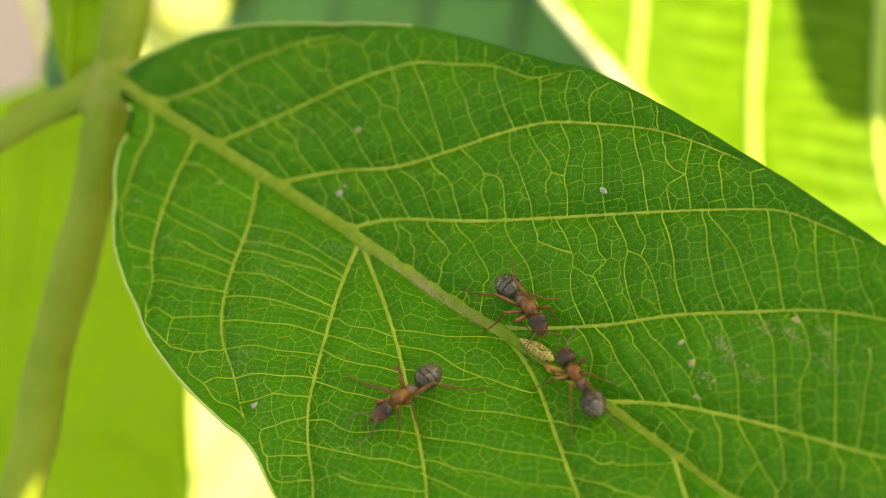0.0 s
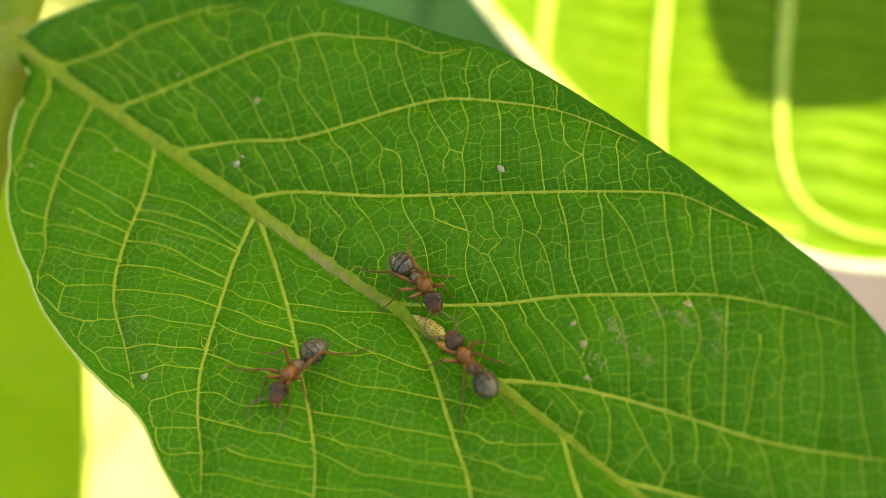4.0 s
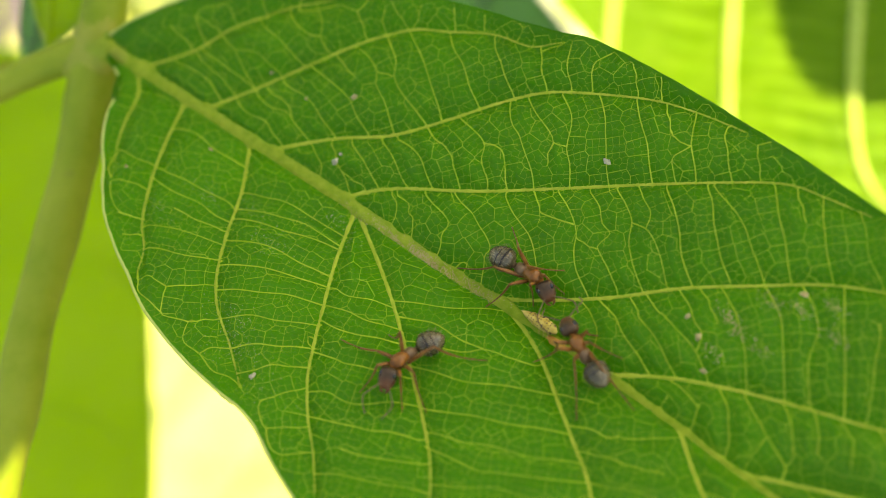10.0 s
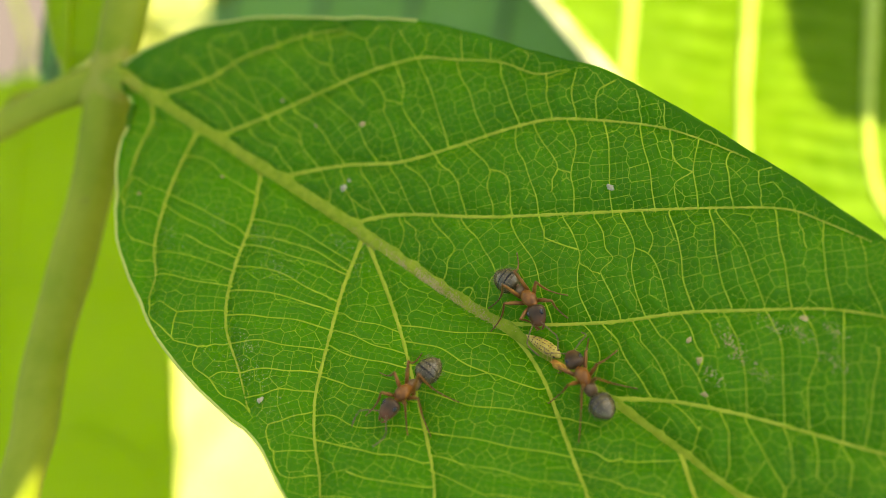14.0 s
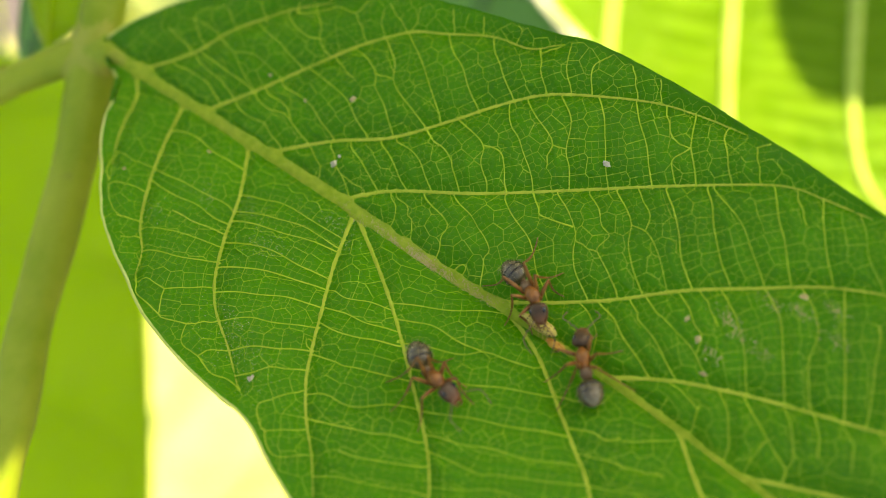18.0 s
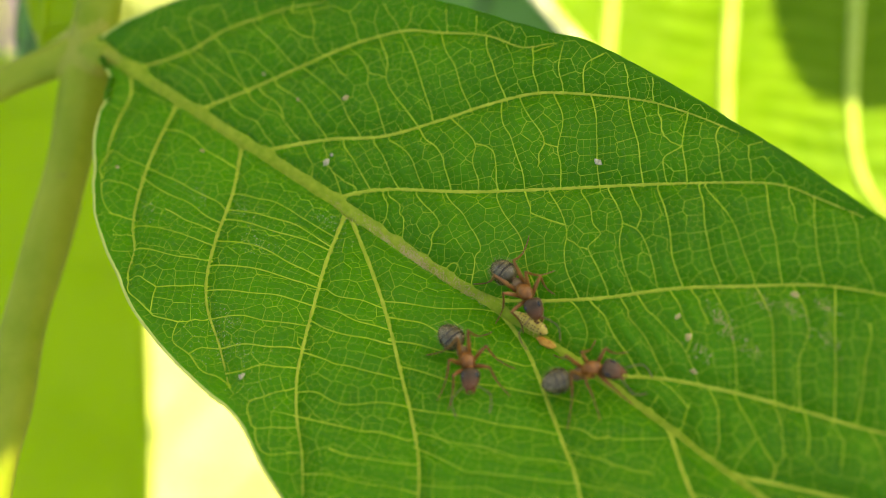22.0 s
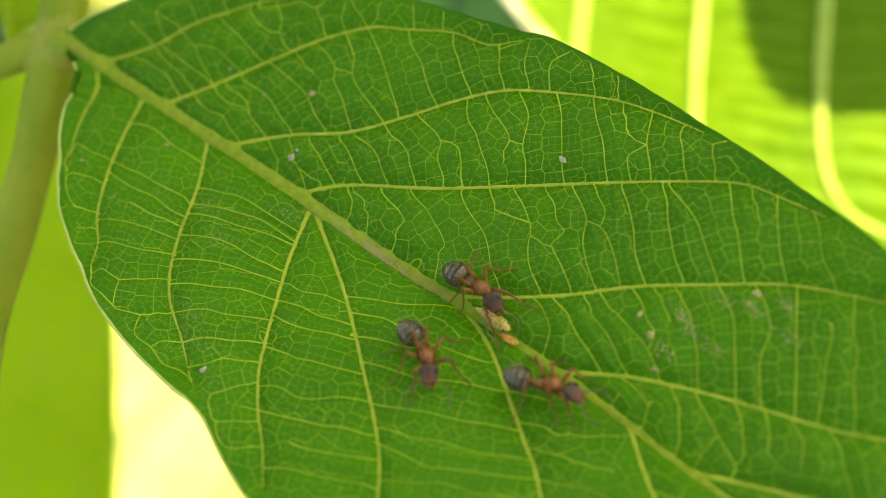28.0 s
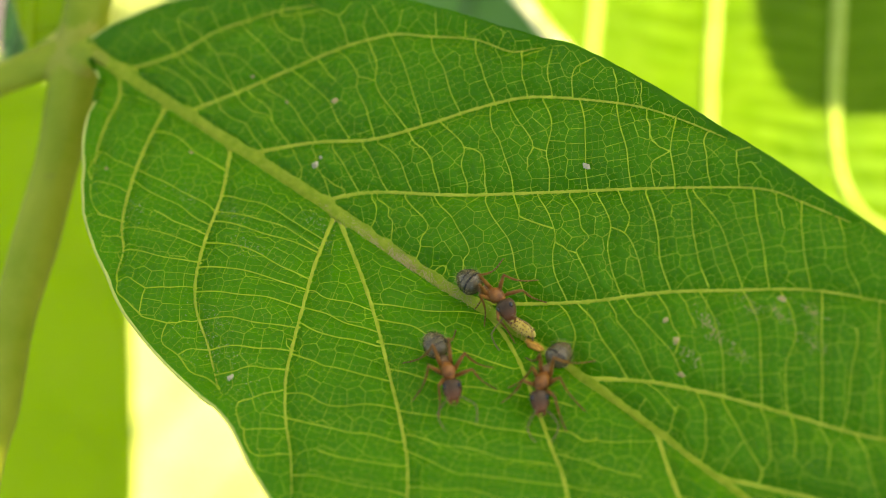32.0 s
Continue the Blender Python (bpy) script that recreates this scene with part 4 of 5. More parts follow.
for n_speck, (x, y, r) in enumerate(((-6.42, 4.21, 0.22), (10.39, 2.31, 0.21), (-9.78, -10.08, 0.19), (-6.10, 4.64, 0.12))):
    speck(x, y, r, MAT_WHITE, "tiny white crumb on the green leaf", n_speck + 1.0)
for n_speck, (s, p, r) in enumerate(((10.2, 4.5, 0.13), (16.2, 6.0, 0.2), (13.5, 4.3, 0.11), (46.5, 10.2, 0.25), (43.0, 5.0, 0.2), (44.3, 3.6, 0.2), (41.8, 5.6, 0.18), (10.6, -1.7, 0.12), (7.3, -5.6, 0.12))):
    speck(*on_leaf(s, p), r, MAT_SCURF, "small beige blemish on the green leaf", n_speck + 11.0, 0.2)


# ---- stalk with its fork ----
def stalk():
    root = new("leaf_stalk")
    root.matrix_world = pose(0, 0, LEAF_Z)
    tagged(root, "olive-green leaf stalk with a forked joint", "stalk")
    main = smooth_line([(-19.0, 40, -3), (-21.8, 27, -3.2), (-23.4, 19, -3.2), (-24.2, 13.2, -3.2), (-25.0, 8, -3.3), (-26.4, 2, -3.4), (-27.9, -4, -3.5), (-28.7, -9.5, -3.7), (-29.8, -14.5, -3.8), (-36, -40, -8), (-42, -75, -60), (-44, -90, -300), (-45, -95, -1000)], 1.2)
    f = np.linspace(0, 1, len(main))
    d = np.abs(main[:, 1] - 14.0)
    r = 1.48 + 0.12 * np.exp(-(d / 4.0) ** 2) + 0.05 * np.sin(main[:, 1] * 0.7)
    mesh_object("stem", *tube(main, r, 18), MAT_STALK, root)
    left = smooth_line([(-24.2, 14.9, -3.0), (-27.5, 13.9, -2.8), (-30.5, 12.9, -2.9), (-36, 10.8, -4.0), (-44, 8.0, -7)], 0.7)
    mesh_object("side_stalk", *tube(left, np.interp(np.linspace(0, 1, len(left)), [0, 0.3, 1], [1.25, 1.0, 0.9]), 14), MAT_STALK, root)
    right = smooth_line([(-24.6, 14.3, -2.9), (-23.3, 14.2, -2.0), (-21.8, 13.5, -1.35)], 0.4)
    v, f = [], []
    near = main[(main[:, 1] > 7.5) & (main[:, 1] < 21)]
    tube(near, 1.50 + 0.16 * np.exp(-((near[:, 1] - 14.2) / 2.6) ** 2), 18, 1.0, v, f)
    tube(left[:9], np.linspace(1.25, 0.9, 9), 16, 1.0, v, f)
    blend = smooth_line([(-24.5, 14.3, -2.9), (-23.3, 14.2, -2.1), (-21.8, 13.5, -1.4), (-20.6, 12.6, -1.25)], 0.4)
    tube(blend, np.linspace(1.2, 0.58, len(blend)), 16, 1.0, v, f)
    lump((-24.3, 14.0, -3.0), (1.6, 1.9, 1.4), v, f, 9, 16)
    fork = mesh_object("fork", v, f, MAT_JOINT, root, "swollen olive fork of the stalk")
    blended = fork.modifiers.new("blend", 'REMESH')
    blended.mode, blended.voxel_size, blended.use_smooth_shade = 'VOXEL', 0.0002, True
    soft = fork.modifiers.new("soft", 'SMOOTH')
    soft.factor, soft.iterations = 0.5, 60
    mesh_object("leaf_joint", *tube(right, np.interp(np.linspace(0, 1, len(right)), [0, 1], [1.0, 0.70]), 14), MAT_STALK, root)


stalk()


# ---- neighbouring leaves ----
def neighbour_leaf(place, turn, length, half_up, half_low, mat, vein_mat, label, ribs=8, margin=None, cup=0.06, lean=(0, 0), stem_to=None, pleat=0.0, taper=(0.72, 0.62), bold=1.0):
    """A walnut leaflet: cupped blade, midrib and side veins that sweep towards the tip. place in millimetres over the leaf plane."""
    root = new("walnut_leaf")
    root.matrix_world = pose(place[0] * MM, place[1] * MM, LEAF_Z + place[2] * MM, lean[0], lean[1], turn)
    tagged(root, label, "leaf")
    nu, nv = 90, (260 if pleat else 60)

    def half(f, w):
        return w * np.sin(math.pi * np.clip(f, 0, 1) ** taper[0]) ** taper[1]

    def height(s, p):
        wavy = pleat * math.sin(p * 3.1 + 1.2 * math.sin(s * 0.6) + 2.0 * math.sin(p * 0.37)) * min(1.0, abs(p) / 4)
        return -cup * p ** 2 / max(half_up, half_low) + 0.5 * np.sin(s * 0.25) * np.abs(p) / 20 + wavy

    verts = []
    for u in np.linspace(0, 1, nu):
        for v in np.linspace(-1, 1, nv):
            p = v * float(half(u, half_up if v > 0 else half_low))
            verts.append((u * length, p, float(height(u * length, p)) + 0.12 * noise.noise(Vector((u * length * 0.3, p * 0.3, 0)))))
    faces = [(i * nv + j, (i + 1) * nv + j, (i + 1) * nv + j + 1, i * nv + j + 1) for i in range(nu - 1) for j in range(nv - 1)]
    blade = mesh_object("blade", verts, faces, mat, root)
    thick = blade.modifiers.new("thick", 'SOLIDIFY')
    thick.thickness, thick.offset = 0.00025, -1.0
    mid = np.array([(s, 0, float(height(s, 0)) + 0.1) for s in np.linspace(-4 * bold, length * 0.98, 50)])
    mesh_object("midrib", *tube(mid, np.linspace(1.1, 0.2, 50) * bold, 10), vein_mat, root)
    for sign, w in ((1, half_up), (-1, half_low)):
        for n_rib in range(ribs):
            s0 = length * (0.05 + 0.85 * n_rib / ribs)
            line = []
            for f in np.linspace(0, 1, 26):
                s = s0 + length * (0.01 * f + 0.13 * f ** 5)
                p = w * 0.93 * math.sin(f * math.pi / 2) ** 0.9
                p = min(p, float(half(s / length, w)) * 0.96)
                line.append((s, sign * p, float(height(s, p)) + 0.1))
            mesh_object("side_vein", *tube(line, np.linspace(0.56, 0.22, 26) * bold, 8), vein_mat, root)
    if margin:
        for sign, w in ((1, half_up), (-1, half_low)):
            line = [(u * length, sign * float(half(u, w)), float(height(u * length, float(half(u, w))))) for u in np.linspace(0.004, 0.995, 80)]
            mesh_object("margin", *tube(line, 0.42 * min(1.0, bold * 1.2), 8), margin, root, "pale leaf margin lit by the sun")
    if stem_to:
        inv = root.matrix_world.inverted()
        pts = [Vector((-4 * bold, 0, 0)) * MM] + [inv @ Vector((q[0] * MM, q[1] * MM, LEAF_Z + q[2] * MM)) for q in stem_to]
        line = smooth_line([tuple(q / MM for q in pt) for pt in pts], 3.0)
        mesh_object("leaf_stem", *tube(line, 1.1 * bold, 10), MAT_STALK, root)
    return root


neighbour_leaf((-10.0, 45, -45), -8, 95, 31, 31, MAT_SUNLEAF, MAT_SUNVEIN, "sunlit yellow-green walnut leaflet behind the ant leaf", 8, MAT_SUNRIM, 0.02, pleat=0.15, taper=(0.9, 1.15),
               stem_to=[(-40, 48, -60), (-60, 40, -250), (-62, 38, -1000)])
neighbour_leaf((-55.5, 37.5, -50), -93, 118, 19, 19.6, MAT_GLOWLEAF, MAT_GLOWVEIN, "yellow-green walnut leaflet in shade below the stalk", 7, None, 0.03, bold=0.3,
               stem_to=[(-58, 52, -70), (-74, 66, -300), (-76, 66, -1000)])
neighbour_leaf((-88, 112, -180), -100, 232, 60, 45, MAT_BLOWNLEAF, MAT_BLOWNVEIN, "walnut leaf lower down, blown-out sunlight in its pale colour", 8, None, 0.02,
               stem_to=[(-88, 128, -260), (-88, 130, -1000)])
neighbour_leaf((-41, 51.7, -60), -12, 66, 16, 19, MAT_SHADELEAF, MAT_SHADEVEIN, "walnut leaflet behind the ant leaf, bluish sky sheen in its colour", 6, None, 0.03,
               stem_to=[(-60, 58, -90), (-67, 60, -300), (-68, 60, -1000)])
# Two halves of one folded leaflet; sky sheen and glow are in the colours.
neighbour_leaf((-33.2, 18.4, -12), 79, 30, 2.1, 2.1, MAT_SHADELEAF, MAT_SHADEVEIN, "one half of a small folded leaflet, sky sheen in its colour", 5, None, 0.03, bold=0.25,
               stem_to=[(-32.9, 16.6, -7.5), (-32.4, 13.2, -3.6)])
neighbour_leaf((-28.8, 16.7, -6), 91, 28, 2.4, 8.0, MAT_GLOWLEAF, MAT_GLOWVEIN, "other half of the small folded leaflet, glow in its colour", 5, MAT_MARGIN, 0.03, bold=0.25, taper=(0.85, 0.9),
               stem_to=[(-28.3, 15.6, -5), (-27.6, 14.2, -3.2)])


def overhead(center, k, turn, length, half_up, half_low, label, foot, mat, taper=(0.72, 0.62)):
    """An unseen leaflet added on the sunward side to shade what lies below it."""
    at = Vector(center) + SUN_DIR * k
    d = Vector((math.cos(radians(turn)), math.sin(radians(turn)), 0)) * (length / 2)
    neighbour_leaf((at.x - d.x, at.y - d.y, at.z), turn, length, half_up, half_low, mat, MAT_VEIN, label, 8, None, 0.02, taper=taper,
                   stem_to=[(at.x - d.x * 1.5 + foot[0] * 0.3, at.y - d.y * 1.5 + foot[1] * 0.3, at.z - 20), (at.x + foot[0], at.y + foot[1], at.z - 300), (at.x + foot[0], at.y + foot[1], -1000)])


overhead((4, 0, 0), 250, -45, 172, 42, 29.0, "large unseen green walnut leaflet overhead, added to shade the ants", (40, 140), MAT_LEAF)
overhead((-24, 47, -60), 200, -15, 84, 17, 17, "unseen green walnut leaflet overhead, added to cast shade", (60, 160), MAT_LEAF)
overhead((25.4, 52.4, -45), 72, -92, 62, 20, 9.5, "narrow unseen green walnut leaflet overhead, added to cast shade", (90, 150), MAT_LEAF, (0.9, 0.22))
overhead((-38.9, -7.3, -4), 110, -113, 60, 12, 12, "unseen green walnut leaflet overhead, added to shade the stalk", (-80, 120), MAT_LEAF)


# unseen shrub leaves added behind, on the far side, to darken the near blade
for x, y, z, lean, length in ((-190, 235, 40, 66, 165), (-45, 240, 45, 62, 150), (-170, 226, 110, 58, 160), (-55, 232, 115, 60, 145), (-165, 205, 178, 44, 155), (-50, 205, 182, 46, 140), (-120, 160, 232, 28, 150), (-15, 150, 245, 34, 125), (45, 215, 60, 64, 120)):
    neighbour_leaf((x, y, z), random.Random(x).uniform(-8, 8), length, 40, 40, MAT_LEAF, MAT_VEIN, "unseen dark green walnut leaflet, added to block skylight", 8, None, 0.03, lean=(lean, 0),
                   stem_to=[(x - 30, y + 15, z - 40), (x - 45, y + 30, z - 300), (x - 50, y + 30, -1000)])


# ---- the nymph and the orange scale on the midrib ----
def nymph():
    x0, y0, x1, y1 = 5.07, -6.27, 7.37, -7.97
    ang = math.degrees(math.atan2(y1 - y0, x1 - x0))
    root = new("leafhopper_nymph")
    cx, cy = (x0 + x1) / 2, (y0 + y1) / 2
    root.matrix_world = on_blade(cx, cy, 0.0, ang) @ Matrix.Scale(0.9, 4)
    tagged(root, "pale yellow insect nymph with rows of dark dots", "insect")
    prof = [(-1.42, 0.02), (-1.1, 0.16), (-0.7, 0.29), (-0.2, 0.41), (0.3, 0.45), (0.8, 0.40), (1.15, 0.30), (1.38, 0.12)]
    xs = [q[0] for q in prof]
    ws = [q[1] for q in prof]
    for a, b in zip(np.linspace(-1.42, 0.9, 8)[:-1], np.linspace(-1.42, 0.9, 8)[1:]):
        st = []
        for f in np.linspace(0, 1, 5):
            x = a + (b - a) * f * 1.06
            w = float(np.interp(x, xs, ws)) * (0.97 + 0.05 * math.sin(math.pi * f))
            st.append((x, 0.30, w, w * 0.62))
        mesh_object("segment", *loft(st, 16), MAT_NYMPH, root)
    mesh_object("head", *loft([(0.86, 0.3, 0.39, 0.25), (1.1, 0.29, 0.32, 0.22), (1.3, 0.25, 0.2, 0.15), (1.42, 0.2, 0.08, 0.06)], 16), MAT_NYMPH, root, "pale blunt head")
    verts, faces = [], []
    for n_row, x in enumerate(np.linspace(-0.75, 0.85, 8)):
        w = float(np.interp(x, xs, ws))
        for g in (-0.72, -0.3, 0.3, 0.72):
            z = 0.30 + w * 0.62 * math.sqrt(1 - g * g)
            lump((x + 0.05 * (n_row % 2), g * w, z), (0.055, 0.045, 0.03), verts, faces, 4, 8)
    tagged(mesh_object("dots", verts, faces, MAT_DOT, root, "rows of dark brown dots"), kind="stuff")
    for sign in (-1, 1):
        v, f = lump((1.12, sign * 0.27, 0.36), (0.1, 0.07, 0.09), None, None, 5, 8)
        mesh_object("eye", v, f, MAT_DOT, root)
        for x in (0.9, 0.55, 0.2):
            line = smooth_line([(x, sign * 0.25, 0.18), (x + 0.14, sign * 0.5, 0.22), (x + 0.2, sign * 0.66, 0.02)], 0.08)
            mesh_object("leg", *tube(line, np.linspace(0.035, 0.015, len(line)), 6), MAT_NYMPH, root)


nymph()


def orange_scale():
    x, y = 7.11, -8.36
    root = new("orange_scale")
    root.matrix_world = on_blade(x, y, 0.12, -37)
    v, f = lump((0, 0, 0), (0.62, 0.24, 0.2), None, None, 9, 16, 0.5, 3.0)
    lump((0.35, 0.1, 0.03), (0.3, 0.16, 0.14), v, f, 7, 12, 0.5, 5.0)
    mesh_object("crust", v, f, MAT_ORANGE, root)
    tagged(root, "small orange crusty lump on the midrib", "scale")


orange_scale()

# ---- ants ----
# In an ant's own space x points ahead, z up, millimetres, with the leaf at z = 0 under the thorax.
HIPS = {"front": (0.50, 0.26, 0.80), "mid": (0.12, 0.30, 0.78), "hind": (-0.28, 0.28, 0.80)}
BONES = {"front": (1.20, 2.05), "mid": (1.40, 2.55), "hind": (1.90, 3.35)}
LEGS = [(kind, side) for side in (1, -1) for kind in ("front", "mid", "hind")]


def shin(length):
    """Tibia and thin jointed tarsus, bowed towards the ground, from x = 0 to length."""
    def bow(x):
        return -0.09 * length * math.sin(math.pi * min(1.0, x / length)) ** 0.9

    half = length * 0.5
    line = [(x, 0, bow(x)) for x in np.linspace(0, half, 9)]
    v, f = tube(line, np.interp(np.linspace(0, 1, 9), [0, 0.3, 0.8, 1], [0.055, 0.072, 0.064, 0.050]), 8)
    for k in range(5):
        a, b = half + (length - half) * k / 5, half + (length - half) * (k + 1) / 5
        line = [(x, 0, bow(x)) for x in (a - 0.01, (a + b) / 2, b)]
        tube(line, [0.042, 0.045 - 0.003 * k, 0.033], 7, 1.0, v, f)
    for s in (-1, 1):
        tube([(length, 0, 0), (length + 0.07, s * 0.05, 0.0), (length + 0.10, s * 0.05, -0.03)], [0.018, 0.013, 0.006], 5, 1.0, v, f)
    return v, f


def ant(label):
    root = new("ant")
    tagged(root, label, "ant", group="ants on the leaf")
    v, f = loft([(-1.00, 0.92, 0.13, 0.13), (-0.90, 0.98, 0.29, 0.28), (-0.62, 1.06, 0.38, 0.36), (-0.32, 1.10, 0.32, 0.31)], 20)
    mesh_object("propodeum", v, f, MAT_PROPODEUM, root, "dull brown hind end of the thorax")
    v, f = loft([(-0.40, 1.08, 0.22, 0.24), (-0.18, 1.14, 0.31, 0.33), (0.05, 1.22, 0.37, 0.38), (0.36, 1.24, 0.43, 0.38), (0.64, 1.16, 0.36, 0.30), (0.82, 1.08, 0.18, 0.16), (0.90, 1.05, 0.12, 0.1)], 20)
    mesh_object("thorax", v, f, MAT_THORAX, root, "reddish brown rounded thorax")
    v, f = loft([(-1.28, 0.86, 0.08, 0.09), (-1.16, 0.93, 0.17, 0.20), (-1.08, 0.97, 0.20, 0.27), (-1.0, 0.90, 0.12, 0.13), (-0.92, 0.9, 0.1, 0.1)], 14)
    mesh_object("petiole", v, f, MAT_PROPODEUM, root)
    for kind, side in LEGS:
        h = HIPS[kind]
        v, f = lump((0, 0, 0), (0.17, 0.15, 0.22), None, None, 6, 10)
        c = mesh_object("coxa", v, f, MAT_LEG, root)
        c.location = (h[0] * MM, h[1] * side * 0.9 * MM, (h[2] + 0.05) * MM)
    gaster = new("gaster")
    gaster.parent = root
    profile = [(0.0, 0.10), (-0.12, 0.42), (-0.35, 0.68), (-0.65, 0.80), (-0.95, 0.80), (-1.25, 0.73), (-1.52, 0.58), (-1.76, 0.36), (-1.90, 0.08)]
    curve = smooth_line([(-q[0] * 0.92, q[1] * 1.02) for q in profile], 0.04)

    def gw(x):
        return float(np.interp(x, curve[:, 0], curve[:, 1]))

    cuts = [0.0, 0.57, 0.98, 1.31, 1.57, 1.76]
    for n_seg in range(5):
        a, b = cuts[n_seg], cuts[n_seg + 1]
        st = []
        for g in np.linspace(0, 1, 7):
            x = a - 0.10 * (n_seg > 0) + (b - a + 0.10 * (n_seg > 0)) * g
            w = gw(x) * (1.0 - 0.008 * n_seg) + 0.004 * g
            st.append((-x, 0.10 - 0.05 * x, w * 0.90, w * 0.84))
        mesh_object("tergite", *loft(st, 24), MAT_GASTER, gaster)
        if n_seg < 2:
            w, wide = gw(b), (0.10, 0.06)[n_seg]
            mid = 0.10 - 0.05 * b
            band = [(-b + 0.01, mid, w * 0.90 + 0.003, w * 0.84 + 0.003), (-b - wide * 0.5, mid, gw(b + wide * 0.5) * 0.90 + 0.004, gw(b + wide * 0.5) * 0.84 + 0.004), (-b - wide, mid, gw(b + wide) * 0.89, gw(b + wide) * 0.83)]
            mesh_object("band", *loft(band, 24), MAT_BAND, gaster, "black band between gaster segments")
    rnd = random.Random(21)
    verts, faces = [], []
    for _ in range(170):
        x, a = rnd.uniform(0.1, 1.66), rnd.uniform(-0.3, math.pi + 0.3)
        w = gw(x)
        c, d = (0.90 * w * math.cos(a), 0.10 - 0.05 * x + 0.84 * w * math.sin(a)), (math.cos(a), math.sin(a))
        k = rnd.uniform(0.07, 0.16)
        tube([(-x, c[0], c[1]), (-x - k * 0.6, c[0] + d[0] * k * 0.6, c[1] + d[1] * k * 0.6), (-x - k * 1.3, c[0] + d[0] * k, c[1] + d[1] * k)], [0.004, 0.003, 0.002], 3, 1.0, verts, faces)
    tagged(mesh_object("hairs", verts, faces, MAT_HAIR, gaster, "sparse golden hairs"), kind="stuff")
    head = new("head")
    head.parent = root
    v, f = loft([(0.0, 0.0, 0.12, 0.10), (0.06, 0.01, 0.38, 0.26), (0.22, 0.02, 0.53, 0.37), (0.50, 0.01, 0.56, 0.38), (0.80, -0.02, 0.50, 0.33), (1.05, -0.05, 0.40, 0.26), (1.20, -0.08, 0.28, 0.18), (1.27, -0.1, 0.12, 0.10)], 22)
    mesh_object("skull", v, f, MAT_HEAD, head)
    for side in (-1, 1):
        v, f = lump((0.46, side * 0.41, 0.21), (0.19, 0.11, 0.15), None, None, 7, 12)
        mesh_object("eye", v, f, MAT_EYE, head, "black oval eye")
        line = smooth_line([(1.12, side * 0.22, -0.12), (1.32, side * 0.20, -0.17), (1.46, side * 0.04, -0.2)], 0.05)
        mesh_object("mandible", *tube(line, np.linspace(0.11, 0.04, len(line)), 8, 0.6), MAT_LEG, head)
        line = smooth_line([(0.0, 0.0, 0), (0.22, 0.24, 0.12), (0.62, 0.64, 0.16), (0.90, 0.90, 0.10)], 0.1)
        v, f = tube(line * np.array([1, side, 1]), 0.034, 7)
        tip = [(0.90, 0.90, 0.10), (1.14, 0.92, -0.02), (1.45, 0.84, -0.18), (1.82, 0.68, -0.36)]
        line = smooth_line(tip, 0.12) * np.array([1, side, 1])
        tube(line, 0.035 + 0.006 * np.cos(np.arange(len(line)) * math.pi), 7, 1.0, v, f)
        feeler = mesh_object("antenna", v, f, MAT_PROPODEUM, head, "thin elbowed antenna")
        feeler.location = (0.98 * MM, side * 0.16 * MM, 0.12 * MM)
    for kind, side in LEGS:
        a, b = BONES[kind]
        line = smooth_line([(0, 0, 0), (a * 0.4, 0, 0.04), (a, 0, 0)], 0.1)
        g = np.linspace(0, 1, len(line))
        leg = mesh_object("leg", *tube(line, np.interp(g, [0, 0.15, 0.5, 0.9, 1], [0.07, 0.12, 0.128, 0.088, 0.068]), 9), MAT_LEG, root)
        mesh_object("shin", *shin(b), MAT_LEG, leg)
    return root


def parts_named(root, name):
    return [o for o in root.children if o.name.split(".")[0] == name]


# Rows: seconds, x and y of the thorax, its heading, the head's turn, the gaster's turn, the lift of the head end (degrees).
ANT_A = [(0, 6.21, -4.94, -48, -34, 3, 10), (1, 6.45, -4.93, -46, -36, 8, 14), (2, 6.29, -5, -48, -36, 8, 14), (3, 6.26, -5.03, -48, -38, 5, 12), (6, 6.28, -4.85, -43, -38, 8, 4), (7, 6.2, -4.93, -43, -40, 2, 4), (8, 6.05, -4.5, -39, -40, 6, -4), (9, 6.14, -4.65, -36, -36, 1, 6), (10, 5.88, -4.49, -34, -36, -1, -4), (11, 5.91, -4.67, -43, -40, 8, 7), (12, 6, -4.68, -45, -40, 14, 11), (13, 5.9, -4.71, -46, -40, 13, 15), (16, 5.67, -4.69, -57, -38, 19, 16)]
ANT_A += [(17, 5.73, -4.63, -56, -38, 20, 16), (18, 6.29, -5.9, -57, -32, 10, 15), (19, 6.3, -6.06, -55, -30, 0, 12), (20, 6.42, -5.98, -54, -28, 4, 16), (21, 6.42, -5.82, -50, -32, 8, 16), (22, 6.4, -5.86, -50, -29, 7, 16), (23, 6.65, -6.64, -52, -22, 0, 16), (24, 6.7, -6.71, -51, -24, 6, 16), (25, 6.64, -6.62, -51, -30, 12, 16), (28, 6.03, -5.79, -37, -36, 3, 16), (29, 5.93, -5.83, -36, -40, -3, 16), (30, 5.91, -6.99, -65, -20, 14, 16), (31, 5.46, -5.77, -39, -42, -5, 16)]
ANT_A += [(32, 5.35, -5.78, -32, -44, -8, 16)]
